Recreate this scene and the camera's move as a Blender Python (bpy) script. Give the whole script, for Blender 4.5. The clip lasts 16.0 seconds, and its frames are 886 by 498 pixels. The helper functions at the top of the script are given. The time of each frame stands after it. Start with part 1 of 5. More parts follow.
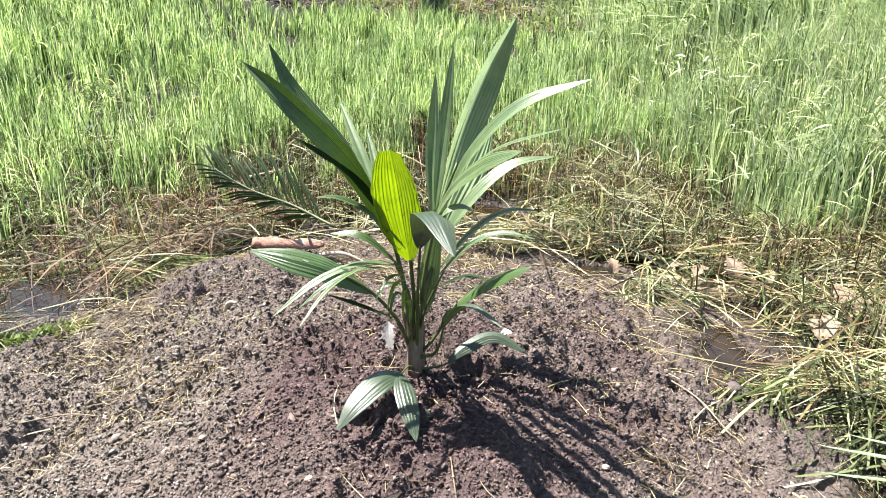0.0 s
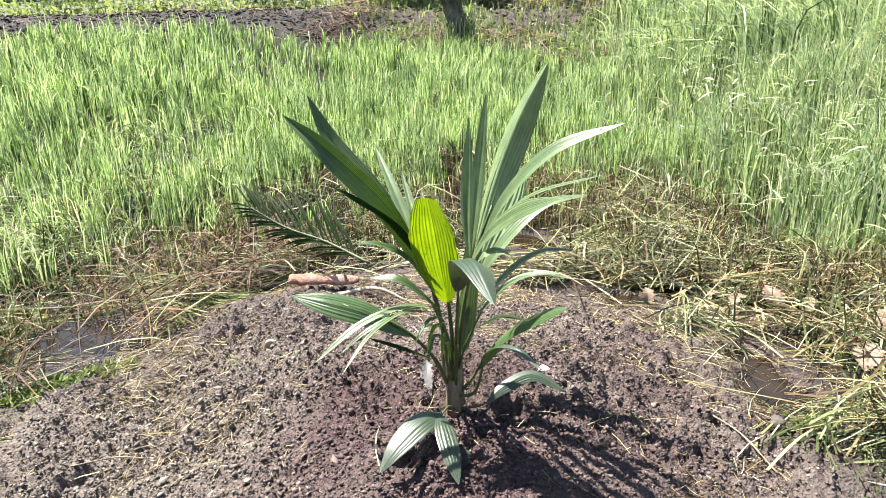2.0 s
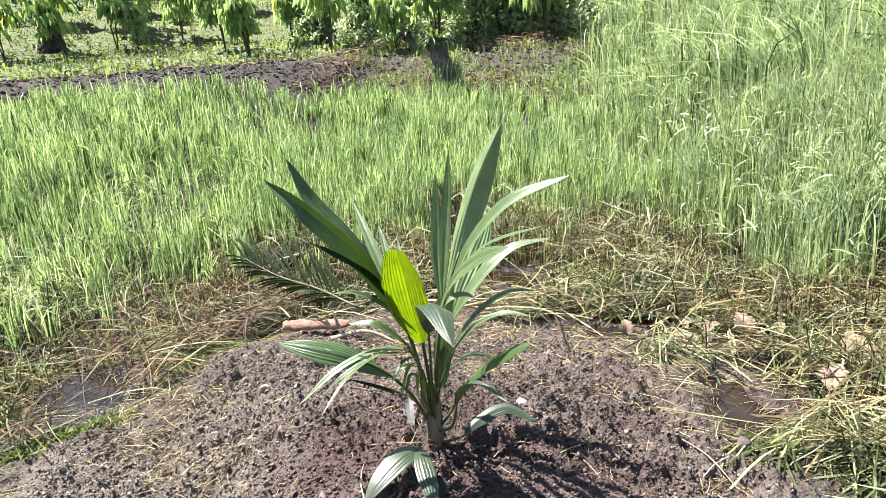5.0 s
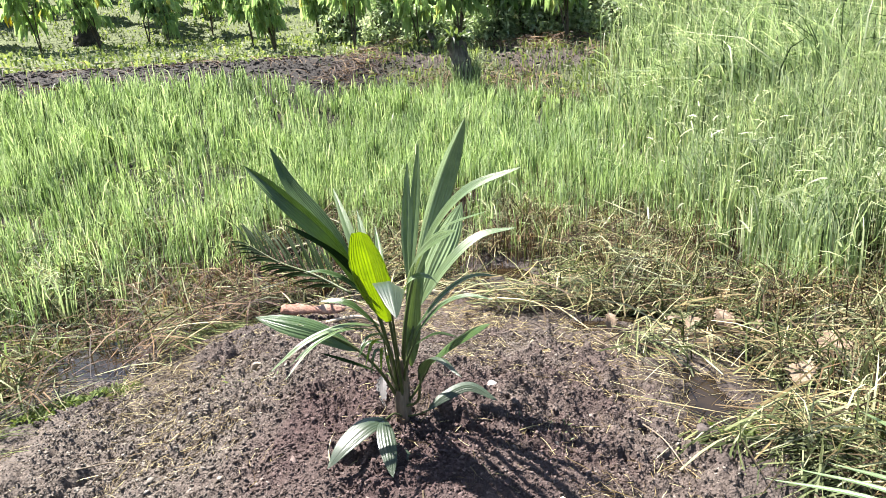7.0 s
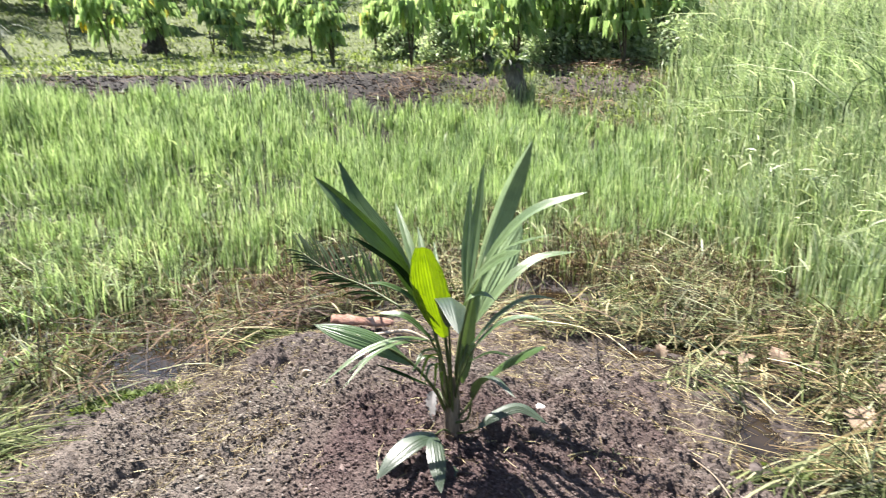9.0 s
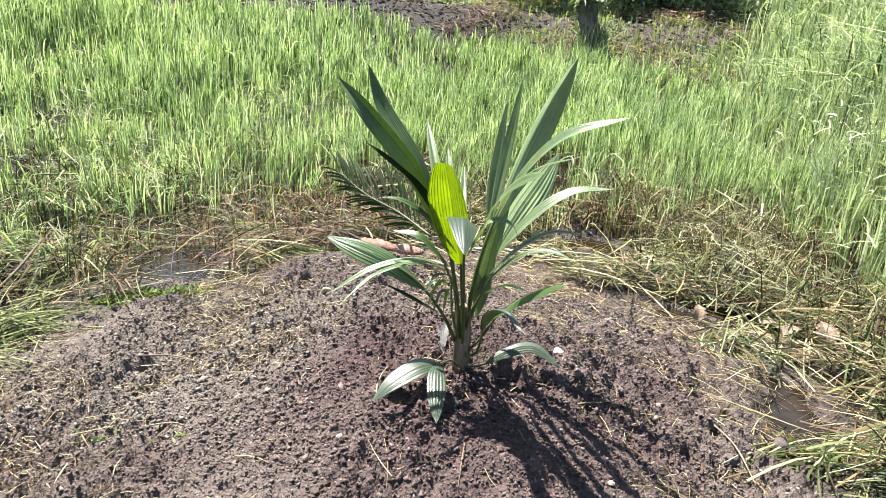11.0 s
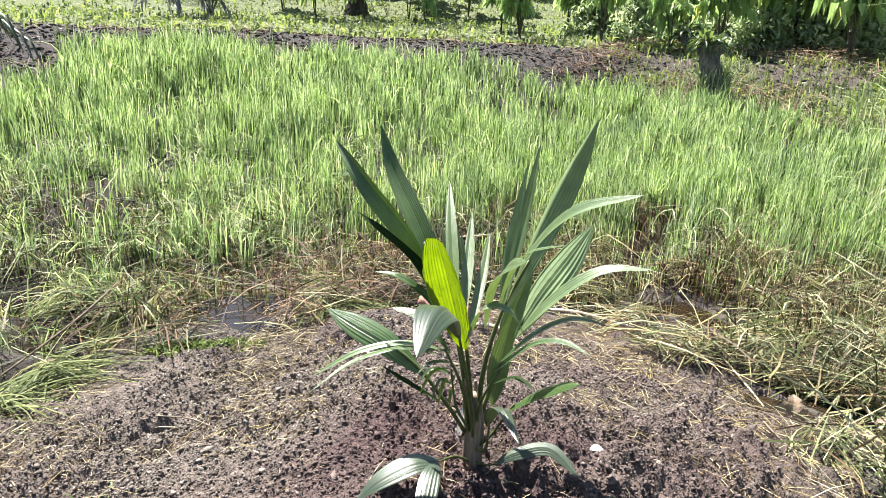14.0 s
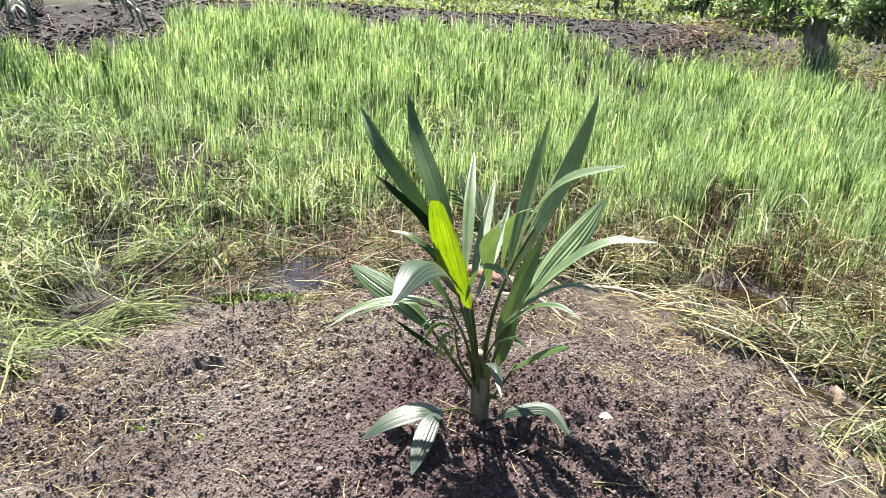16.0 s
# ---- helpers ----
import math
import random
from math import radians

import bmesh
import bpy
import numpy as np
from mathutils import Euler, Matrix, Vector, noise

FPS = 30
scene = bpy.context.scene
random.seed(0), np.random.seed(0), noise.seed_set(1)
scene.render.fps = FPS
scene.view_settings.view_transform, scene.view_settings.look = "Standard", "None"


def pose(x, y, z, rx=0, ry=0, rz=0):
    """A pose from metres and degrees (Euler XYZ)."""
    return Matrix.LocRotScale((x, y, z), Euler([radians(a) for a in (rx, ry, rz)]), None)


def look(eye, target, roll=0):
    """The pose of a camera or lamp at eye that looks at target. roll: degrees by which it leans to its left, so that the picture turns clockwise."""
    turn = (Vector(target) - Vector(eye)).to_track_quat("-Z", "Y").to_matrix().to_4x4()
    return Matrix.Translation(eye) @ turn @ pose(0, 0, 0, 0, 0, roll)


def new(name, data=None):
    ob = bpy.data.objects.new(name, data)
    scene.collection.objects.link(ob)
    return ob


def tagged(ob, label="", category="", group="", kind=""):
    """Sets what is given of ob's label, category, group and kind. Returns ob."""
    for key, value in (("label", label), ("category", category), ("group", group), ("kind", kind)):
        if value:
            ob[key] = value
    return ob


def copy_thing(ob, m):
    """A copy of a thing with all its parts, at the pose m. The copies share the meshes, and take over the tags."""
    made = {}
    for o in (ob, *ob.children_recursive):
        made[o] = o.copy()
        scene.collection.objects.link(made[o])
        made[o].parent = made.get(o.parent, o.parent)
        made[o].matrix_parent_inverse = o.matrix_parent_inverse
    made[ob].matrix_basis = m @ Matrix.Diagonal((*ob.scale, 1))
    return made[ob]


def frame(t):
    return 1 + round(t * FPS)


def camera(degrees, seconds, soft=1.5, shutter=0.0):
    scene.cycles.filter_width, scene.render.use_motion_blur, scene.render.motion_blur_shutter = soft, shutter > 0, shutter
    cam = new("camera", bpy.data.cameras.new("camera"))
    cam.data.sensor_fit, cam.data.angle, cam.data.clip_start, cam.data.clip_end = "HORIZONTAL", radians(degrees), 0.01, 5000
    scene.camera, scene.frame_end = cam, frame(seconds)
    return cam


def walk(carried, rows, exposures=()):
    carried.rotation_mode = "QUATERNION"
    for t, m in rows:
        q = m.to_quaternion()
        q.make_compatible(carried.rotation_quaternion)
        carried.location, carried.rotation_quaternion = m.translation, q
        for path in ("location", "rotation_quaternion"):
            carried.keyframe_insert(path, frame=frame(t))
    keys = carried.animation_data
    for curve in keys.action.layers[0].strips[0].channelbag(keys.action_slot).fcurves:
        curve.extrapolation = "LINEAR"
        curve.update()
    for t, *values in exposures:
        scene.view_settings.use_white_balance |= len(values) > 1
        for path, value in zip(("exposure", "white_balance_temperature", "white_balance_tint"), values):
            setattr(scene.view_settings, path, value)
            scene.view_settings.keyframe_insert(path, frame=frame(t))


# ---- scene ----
cam = camera(65.4, 16.0, 0.5, 0.15)
PATH = [
    (0, (0.352, -0.026, 1.61), (0.066, 1.802, 0.851), 0.3),
    (0.5, (0.357, -0.035, 1.656), (0.034, 1.806, 0.944), -2.1),
    (1, (0.36, -0.021, 1.669), (0.017, 1.82, 0.967), -2.6),
    (1.5, (0.348, -0.017, 1.682), (0.002, 1.824, 0.981), -2.7),
    (2, (0.329, -0.038, 1.681), (-0.044, 1.8, 0.986), -1.9),
    (2.5, (0.327, -0.051, 1.667), (-0.041, 1.787, 0.97), -0.6),
    (3, (0.325, -0.058, 1.652), (0.003, 1.785, 0.943), 0.4),
    (3.5, (0.336, -0.059, 1.671), (0.067, 1.791, 0.959), 0.2),
    (4, (0.374, -0.087, 1.724), (0.09, 1.779, 1.063), -1.7),
    (4.2, (0.387, -0.102, 1.743), (0.076, 1.776, 1.129), -2.5),
    (6.3, (0.693, -0.336, 1.785), (0.224, 1.517, 1.199), -4.2),
    (6.5, (0.721, -0.327, 1.77), (0.23, 1.518, 1.175), -4.1),
    (7, (0.738, -0.339, 1.764), (0.283, 1.517, 1.172), -3.5),
    (7.5, (0.719, -0.31, 1.756), (0.263, 1.538, 1.143), -4.9),
    (8, (0.688, -0.381, 1.768), (0.091, 1.433, 1.172), -1.4),
    (8.5, (0.711, -0.409, 1.798), (0.166, 1.413, 1.18), -1.3),
    (8.9, (0.690, -0.388, 1.775), (0.220, 1.473, 1.208), -0.7),
    (9, (0.672, -0.384, 1.770), (0.100, 1.458, 1.236), -1.1),
    (9.1, (0.668, -0.390, 1.785), (0.061, 1.443, 1.279), -1.5),
    (9.2, (0.655, -0.379, 1.786), (0.018, 1.430, 1.227), -1.9),
    (9.4, (0.636, -0.366, 1.775), (-0.114, 1.408, 1.234), -3.0),
    (9.5, (0.622, -0.331, 1.792), (-0.139, 1.423, 1.206), -0.2),
    (9.7, (0.661, -0.323, 1.769), (-0.011, 1.452, 1.137), 3.8),
    (11.8, (0.78, 0.007, 1.621), (-0.005, 1.702, 0.906), 3.9),
    (12, (0.799, 0.076, 1.67), (-0.06, 1.757, 1.008), 3.9),
    (12.5, (0.827, 0.17, 1.68), (0.059, 1.89, 1.007), 6.8),
    (13, (0.889, 0.228, 1.696), (-0.012, 1.897, 1.061), 3.8),
    (13.5, (0.967, 0.263, 1.711), (-0.044, 1.887, 1.13), 3.7),
    (14, (0.967, 0.265, 1.696), (-0.068, 1.866, 1.095), 2.3),
    (14.5, (0.966, 0.277, 1.683), (-0.1, 1.835, 1.022), 2.7),
    (15, (1.006, 0.223, 1.682), (-0.176, 1.699, 1.031), 4.1),
    (15.5, (1.197, 0.271, 1.688), (-0.102, 1.625, 0.997), 3.8),
    (16, (1.276, 0.322, 1.703), (0.042, 1.745, 1.028), 2.7),
]
walk(cam, [(t, look(eye, aim, roll)) for t, eye, aim, roll in PATH], [(0, 2.3), (4, 2.22), (6.5, 2.18), (9.5, 2.13), (12, 2.22), (13, 2.17), (16, 2.19)])

# ---- light: high sun from the left and behind the plant, clear sky ----
SUN_DIR = Vector((-0.44, 0.16, 0.88)).normalized()
world = bpy.data.worlds.new("world")
scene.world = world
world.use_nodes = True
wn = world.node_tree.nodes
sky = wn.new("ShaderNodeTexSky")
sky.sky_type = "NISHITA"
sky.sun_disc = False
sky.sun_elevation = math.asin(SUN_DIR.z)
sky.sun_rotation = math.atan2(SUN_DIR.x, SUN_DIR.y)
wn["Background"].inputs[1].default_value = 0.058
world.node_tree.links.new(sky.outputs[0], wn["Background"].inputs[0])
sun = new("sun", bpy.data.lights.new("sun", "SUN"))
sun.data.energy = 5.0
sun.data.angle = radians(0.7)
sun.data.color = (1.0, 0.95, 0.91)
sun.matrix_world = look((-6, 3, 12), Vector((-6, 3, 12)) - SUN_DIR)

# ---- materials ----


def nodes_of(name):
    m = bpy.data.materials.new(name)
    m.use_nodes = True
    return m, m.node_tree.nodes, m.node_tree.links, m.node_tree.nodes["Principled BSDF"]


def noise_node(n, l, scale, detail=4.0, rough=0.55, vector=None, dims="3D"):
    t = n.new("ShaderNodeTexNoise")
    t.noise_dimensions = dims
    t.inputs["Scale"].default_value = scale
    t.inputs["Detail"].default_value = detail
    t.inputs["Roughness"].default_value = rough
    if vector is not None:
        l.new(vector, t.inputs["Vector"])
    return t


def ramp(n, l, fac, *stops):
    r = n.new("ShaderNodeValToRGB")
    e = r.color_ramp.elements
    while len(e) < len(stops):
        e.new(0.5)
    for k, (p, c) in zip(e, stops):
        k.position, k.color = p, (*c, 1)
    l.new(fac, r.inputs[0])
    return r


def mix(n, l, fac, a, b, kind="MIX"):
    m = n.new("ShaderNodeMix")
    m.data_type, m.blend_type = "RGBA", kind
    for sock, v in ((m.inputs[0], fac), (m.inputs[6], a), (m.inputs[7], b)):
        if isinstance(v, bpy.types.NodeSocket):
            l.new(v, sock)
        elif isinstance(v, (int, float)):
            sock.default_value = v
        else:
            sock.default_value = (*v, 1)
    return m.outputs[2]


def bump(n, l, height, strength, distance, normal=None):
    b = n.new("ShaderNodeBump")
    b.inputs["Strength"].default_value = strength
    b.inputs["Distance"].default_value = distance
    l.new(height, b.inputs["Height"])
    if normal is not None:
        l.new(normal, b.inputs["Normal"])
    return b.outputs[0]


def place(n):
    return n.new("ShaderNodeNewGeometry").outputs["Position"]


def plant_material(name, stops, rough=0.5, through_light=0.35, through_tint=(1.5, 1.6, 0.7), grain=30.0, spec=0.4, source="island"):
    """Leaf or grass: a colour range picked per blade, fine grain, and light that passes through."""
    m, n, l, p = nodes_of(name)
    if source == "island":
        pick = n.new("ShaderNodeNewGeometry").outputs["Random Per Island"]
    else:
        pick = n.new("ShaderNodeObjectInfo").outputs["Random"]
    r = ramp(n, l, pick, *stops)
    g = noise_node(n, l, grain, 3.0, 0.6, place(n))
    shade = ramp(n, l, g.outputs[0], (0.25, (0.72, 0.72, 0.72)), (0.75, (1.2, 1.2, 1.2)))
    col = mix(n, l, 1.0, r.outputs[0], shade.outputs[0], "MULTIPLY")
    wide = noise_node(n, l, 1.6, 3.0, 0.6, place(n))
    col = mix(n, l, 1.0, col, ramp(n, l, wide.outputs[0], (0.35, (0.74, 0.78, 0.78)), (0.65, (1.16, 1.16, 1.06))).outputs[0], "MULTIPLY")
    l.new(col, p.inputs["Base Color"])
    p.inputs["Roughness"].default_value = rough
    p.inputs["Specular IOR Level"].default_value = spec
    t = n.new("ShaderNodeBsdfTranslucent")
    l.new(mix(n, l, 1.0, col, through_tint, "MULTIPLY"), t.inputs["Color"])
    s = n.new("ShaderNodeMixShader")
    s.inputs[0].default_value = through_light
    l.new(p.outputs[0], s.inputs[1])
    l.new(t.outputs[0], s.inputs[2])
    l.new(s.outputs[0], n["Material Output"].inputs[0])
    return m


def palm_leaf_material(name, dark, light, rough, through_light, through_tint, sheen_noise=0.12, spots=None, gloss=1.0, bloom=0.0):
    """Pleated palm leaf: stripes along the blade (uv x across, uv y along)."""
    m, n, l, p = nodes_of(name)
    uv = n.new("ShaderNodeUVMap").outputs[0]
    mp = n.new("ShaderNodeMapping")
    mp.inputs["Scale"].default_value = (22.0, 0.6, 1.0)
    l.new(uv, mp.inputs[0])
    a = noise_node(n, l, 3.0, 3.0, 0.6, mp.outputs[0], "4D")
    own = n.new("ShaderNodeMath")
    own.operation = "MULTIPLY"
    own.inputs[1].default_value = 40.0
    l.new(n.new("ShaderNodeObjectInfo").outputs["Random"], own.inputs[0])
    l.new(own.outputs[0], a.inputs["W"])
    b = noise_node(n, l, 14.0, 4.0, 0.6, place(n))
    base = ramp(n, l, a.outputs[0], (0.3, dark), (0.72, light)).outputs[0]
    tone = ramp(n, l, b.outputs[0], (0.3, (0.75, 0.78, 0.75)), (0.75, (1.25, 1.2, 1.2))).outputs[0]
    col = mix(n, l, 1.0, base, tone, "MULTIPLY")
    if spots is not None:
        c = noise_node(n, l, 55.0, 2.0, 0.5, place(n))
        col = mix(n, l, ramp(n, l, c.outputs[0], (0.62, (0, 0, 0)), (0.7, (0.7, 0.7, 0.7))).outputs[0], col, spots)
    l.new(col, p.inputs["Base Color"])
    d = noise_node(n, l, 9.0, 3.0, 0.6, place(n))
    rr = n.new("ShaderNodeMapRange")
    rr.inputs["To Min"].default_value = rough - sheen_noise
    rr.inputs["To Max"].default_value = rough + sheen_noise
    l.new(d.outputs[0], rr.inputs["Value"])
    l.new(rr.outputs[0], p.inputs["Roughness"])
    p.inputs["Specular IOR Level"].default_value = 0.5 * gloss
    p.inputs["Coat Weight"].default_value = 0.22 * gloss
    p.inputs["Coat Roughness"].default_value = 0.3
    p.inputs["Sheen Weight"].default_value = bloom
    p.inputs["Sheen Roughness"].default_value = 0.45
    p.inputs["Sheen Tint"].default_value = (0.86, 0.95, 0.84, 1)
    l.new(bump(n, l, a.outputs[0], 0.35, 0.002), p.inputs["Normal"])
    t = n.new("ShaderNodeBsdfTranslucent")
    l.new(mix(n, l, 1.0, col, through_tint, "MULTIPLY"), t.inputs["Color"])
    s = n.new("ShaderNodeMixShader")
    s.inputs[0].default_value = through_light
    l.new(p.outputs[0], s.inputs[1])
    l.new(t.outputs[0], s.inputs[2])
    l.new(s.outputs[0], n["Material Output"].inputs[0])
    return m


def rough_material(name, stops, scale, fine, roughness, relief, distance=0.01, stretch=None, spec=0.3):
    """Earth, bark, wood: colours by coarse noise, darkened and lightened by fine noise, with relief."""
    m, n, l, p = nodes_of(name)
    v = n.new("ShaderNodeTexCoord").outputs["Object"]
    if stretch is not None:
        mp = n.new("ShaderNodeMapping")
        mp.inputs["Scale"].default_value = stretch
        l.new(v, mp.inputs[0])
        v = mp.outputs[0]
    a = noise_node(n, l, scale, 5.0, 0.6, v)
    b = noise_node(n, l, fine, 4.0, 0.65, v)
    col = ramp(n, l, a.outputs[0], *stops).outputs[0]
    tone = ramp(n, l, b.outputs[0], (0.3, (0.65, 0.65, 0.65)), (0.7, (1.3, 1.3, 1.3))).outputs[0]
    l.new(mix(n, l, 1.0, col, tone, "MULTIPLY"), p.inputs["Base Color"])
    p.inputs["Roughness"].default_value = roughness
    p.inputs["Specular IOR Level"].default_value = spec
    l.new(bump(n, l, b.outputs[0], relief, distance), p.inputs["Normal"])
    return m


def dryness(n, l, v, noise_out):
    """0 in the damp red-brown earth round the plant, 1 where the spread earth has dried pale."""
    d = n.new("ShaderNodeVectorMath")
    d.operation = "DISTANCE"
    l.new(v, d.inputs[0])
    d.inputs[1].default_value = (0.02, 2.05, 0.2)
    q = n.new("ShaderNodeMapRange")
    q.inputs["From Min"].default_value = 0.1
    q.inputs["From Max"].default_value = 1.3
    q.inputs["To Min"].default_value = -0.28
    q.inputs["To Max"].default_value = 0.04
    l.new(d.outputs["Value"], q.inputs["Value"])
    e = n.new("ShaderNodeVectorMath")
    e.operation = "DISTANCE"
    l.new(v, e.inputs[0])
    e.inputs[1].default_value = (-1.5, 2.1, 0.05)
    flank = n.new("ShaderNodeMapRange")
    flank.inputs["From Min"].default_value = 0.2
    flank.inputs["From Max"].default_value = 1.0
    flank.inputs["To Min"].default_value = 0.45
    flank.inputs["To Max"].default_value = 0.0
    l.new(e.outputs["Value"], flank.inputs["Value"])
    both = n.new("ShaderNodeMath")
    l.new(q.outputs[0], both.inputs[0])
    l.new(flank.outputs[0], both.inputs[1])
    s = n.new("ShaderNodeMath")
    l.new(both.outputs[0], s.inputs[0])
    l.new(noise_out, s.inputs[1])
    return ramp(n, l, s.outputs[0], (0.22, (0, 0, 0)), (0.72, (1, 1, 1))).outputs[0]


def soil_material():
    """Crumbly purple-brown earth; the zone attribute says where it is dark humus (r), grassy thatch darkened for shade
    (g) or wet mud (b).
    """
    m, n, l, p = nodes_of("soil")
    v = place(n)
    a = noise_node(n, l, 2.2, 5.0, 0.6, v)
    b = noise_node(n, l, 26.0, 5.0, 0.65, v)
    c = noise_node(n, l, 120.0, 4.0, 0.7, v)
    earth = mix(n, l, dryness(n, l, v, a.outputs[0]), (0.063, 0.041, 0.038), (0.118, 0.097, 0.081))
    tone = ramp(n, l, b.outputs[0], (0.3, (0.6, 0.58, 0.58)), (0.5, (1.0, 1.0, 1.0)), (0.72, (1.45, 1.42, 1.4))).outputs[0]
    col = mix(n, l, 1.0, earth, tone, "MULTIPLY")
    speck = ramp(n, l, c.outputs[0], (0.35, (0.7, 0.7, 0.7)), (0.7, (1.3, 1.3, 1.3))).outputs[0]
    col = mix(n, l, 1.0, col, speck, "MULTIPLY")
    z = n.new("ShaderNodeAttribute")
    z.attribute_name = "zone"
    sep = n.new("ShaderNodeSeparateColor")
    l.new(z.outputs["Color"], sep.inputs[0])
    humus = ramp(n, l, b.outputs[0], (0.3, (0.01, 0.009, 0.008)), (0.6, (0.036, 0.031, 0.027)), (0.75, (0.11, 0.096, 0.083))).outputs[0]
    # Near-black grass floor: wet earth plus the gaps' shade put into the colour.
    shaded_thatch = ramp(n, l, b.outputs[0], (0.3, (0.006, 0.0045, 0.0035)), (0.6, (0.016, 0.012, 0.008)), (0.75, (0.05, 0.038, 0.024))).outputs[0]
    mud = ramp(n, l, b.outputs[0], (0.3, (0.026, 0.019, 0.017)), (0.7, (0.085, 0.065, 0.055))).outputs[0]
    col = mix(n, l, sep.outputs[1], col, shaded_thatch)
    moss = ramp(n, l, b.outputs[0], (0.3, (0.04, 0.05, 0.02)), (0.55, (0.10, 0.12, 0.05)), (0.75, (0.17, 0.18, 0.09))).outputs[0]
    col = mix(n, l, z.outputs["Alpha"], col, moss)
    col = mix(n, l, sep.outputs[0], col, humus)
    col = mix(n, l, sep.outputs[2], col, mud)
    l.new(col, p.inputs["Base Color"])
    rg = n.new("ShaderNodeMapRange")
    rg.inputs["To Min"].default_value = 0.92
    rg.inputs["To Max"].default_value = 0.42
    l.new(sep.outputs[2], rg.inputs["Value"])
    l.new(rg.outputs[0], p.inputs["Roughness"])
    p.inputs["Specular IOR Level"].default_value = 0.3
    v2 = n.new("ShaderNodeTexVoronoi")
    v2.inputs["Scale"].default_value = 75.0
    l.new(v, v2.inputs["Vector"])
    k = bump(n, l, v2.outputs["Distance"], 0.9, 0.012)
    l.new(bump(n, l, c.outputs[0], 0.9, 0.008, k), p.inputs["Normal"])
    return m


def water_material():
    m, n, l, p = nodes_of("puddle_water")
    a = noise_node(n, l, 6.0, 3.0, 0.5, place(n))
    l.new(ramp(n, l, a.outputs[0], (0.3, (0.008, 0.006, 0.004)), (0.7, (0.025, 0.017, 0.009))).outputs[0], p.inputs["Base Color"])
    p.inputs["Roughness"].default_value = 0.06
    p.inputs["IOR"].default_value = 1.33
    b = noise_node(n, l, 18.0, 2.0, 0.5, place(n))
    l.new(bump(n, l, b.outputs[0], 0.08, 0.004), p.inputs["Normal"])
    return m


SOIL = soil_material()
def crumb_material():
    """Loose earth: a tone for each piece, purple-brown by the plant and paler where it has dried."""
    m, n, l, p = nodes_of("soil_crumb")
    pick = n.new("ShaderNodeNewGeometry").outputs["Random Per Island"]
    v = place(n)
    a = noise_node(n, l, 2.2, 5.0, 0.6, v)
    b = noise_node(n, l, 170.0, 4.0, 0.7, v)
    red = ramp(n, l, pick, (0.0, (0.05, 0.03, 0.028)), (0.5, (0.085, 0.058, 0.054)), (0.95, (0.128, 0.09, 0.084)), (1.0, (0.2, 0.15, 0.13))).outputs[0]
    dry = ramp(n, l, pick, (0.0, (0.085, 0.07, 0.054)), (0.5, (0.132, 0.112, 0.092)), (0.95, (0.205, 0.178, 0.147)), (1.0, (0.33, 0.3, 0.255))).outputs[0]
    col = mix(n, l, dryness(n, l, v, a.outputs[0]), red, dry)
    tone = ramp(n, l, b.outputs[0], (0.3, (0.6, 0.6, 0.6)), (0.7, (1.35, 1.35, 1.35))).outputs[0]
    l.new(mix(n, l, 1.0, col, tone, "MULTIPLY"), p.inputs["Base Color"])
    p.inputs["Roughness"].default_value = 0.9
    p.inputs["Specular IOR Level"].default_value = 0.25
    l.new(bump(n, l, b.outputs[0], 0.9, 0.005), p.inputs["Normal"])
    return m


CLOD = crumb_material()
HUMUS = rough_material("humus_clod", [(0.3, (0.010, 0.009, 0.008)), (0.55, (0.036, 0.031, 0.027)), (0.75, (0.15, 0.134, 0.118))], 4.0, 60.0, 0.9, 0.8, 0.01)
WATER = water_material()
# Near-black first stops in grass and straw paint in the shade between blades.
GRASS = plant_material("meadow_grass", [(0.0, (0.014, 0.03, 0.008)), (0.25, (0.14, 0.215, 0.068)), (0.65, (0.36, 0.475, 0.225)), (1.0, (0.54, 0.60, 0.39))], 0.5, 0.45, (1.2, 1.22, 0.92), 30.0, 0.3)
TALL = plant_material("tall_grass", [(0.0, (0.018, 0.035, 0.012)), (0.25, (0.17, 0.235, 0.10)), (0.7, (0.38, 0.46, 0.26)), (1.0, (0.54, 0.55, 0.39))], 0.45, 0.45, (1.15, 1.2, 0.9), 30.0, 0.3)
STALK = plant_material("pale_stalk", [(0.0, (0.2376, 0.288, 0.1296)), (0.6, (0.3744, 0.4176, 0.2304)), (1.0, (0.5184, 0.504, 0.36))], 0.4, 0.35, (1.2, 1.2, 0.9))
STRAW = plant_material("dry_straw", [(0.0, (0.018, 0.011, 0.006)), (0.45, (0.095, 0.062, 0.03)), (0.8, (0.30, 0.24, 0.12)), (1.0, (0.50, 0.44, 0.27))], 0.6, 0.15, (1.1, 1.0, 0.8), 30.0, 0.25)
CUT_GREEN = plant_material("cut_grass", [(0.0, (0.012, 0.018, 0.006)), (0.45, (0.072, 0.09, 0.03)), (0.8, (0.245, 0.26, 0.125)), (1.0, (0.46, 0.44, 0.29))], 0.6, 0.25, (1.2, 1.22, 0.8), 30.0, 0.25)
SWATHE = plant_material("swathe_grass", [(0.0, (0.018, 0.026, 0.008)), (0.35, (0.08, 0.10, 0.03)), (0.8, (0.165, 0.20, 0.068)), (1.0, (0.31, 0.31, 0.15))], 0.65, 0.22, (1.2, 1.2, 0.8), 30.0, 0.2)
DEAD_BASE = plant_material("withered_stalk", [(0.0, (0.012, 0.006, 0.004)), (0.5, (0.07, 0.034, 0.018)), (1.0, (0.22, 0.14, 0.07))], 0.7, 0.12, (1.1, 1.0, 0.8))
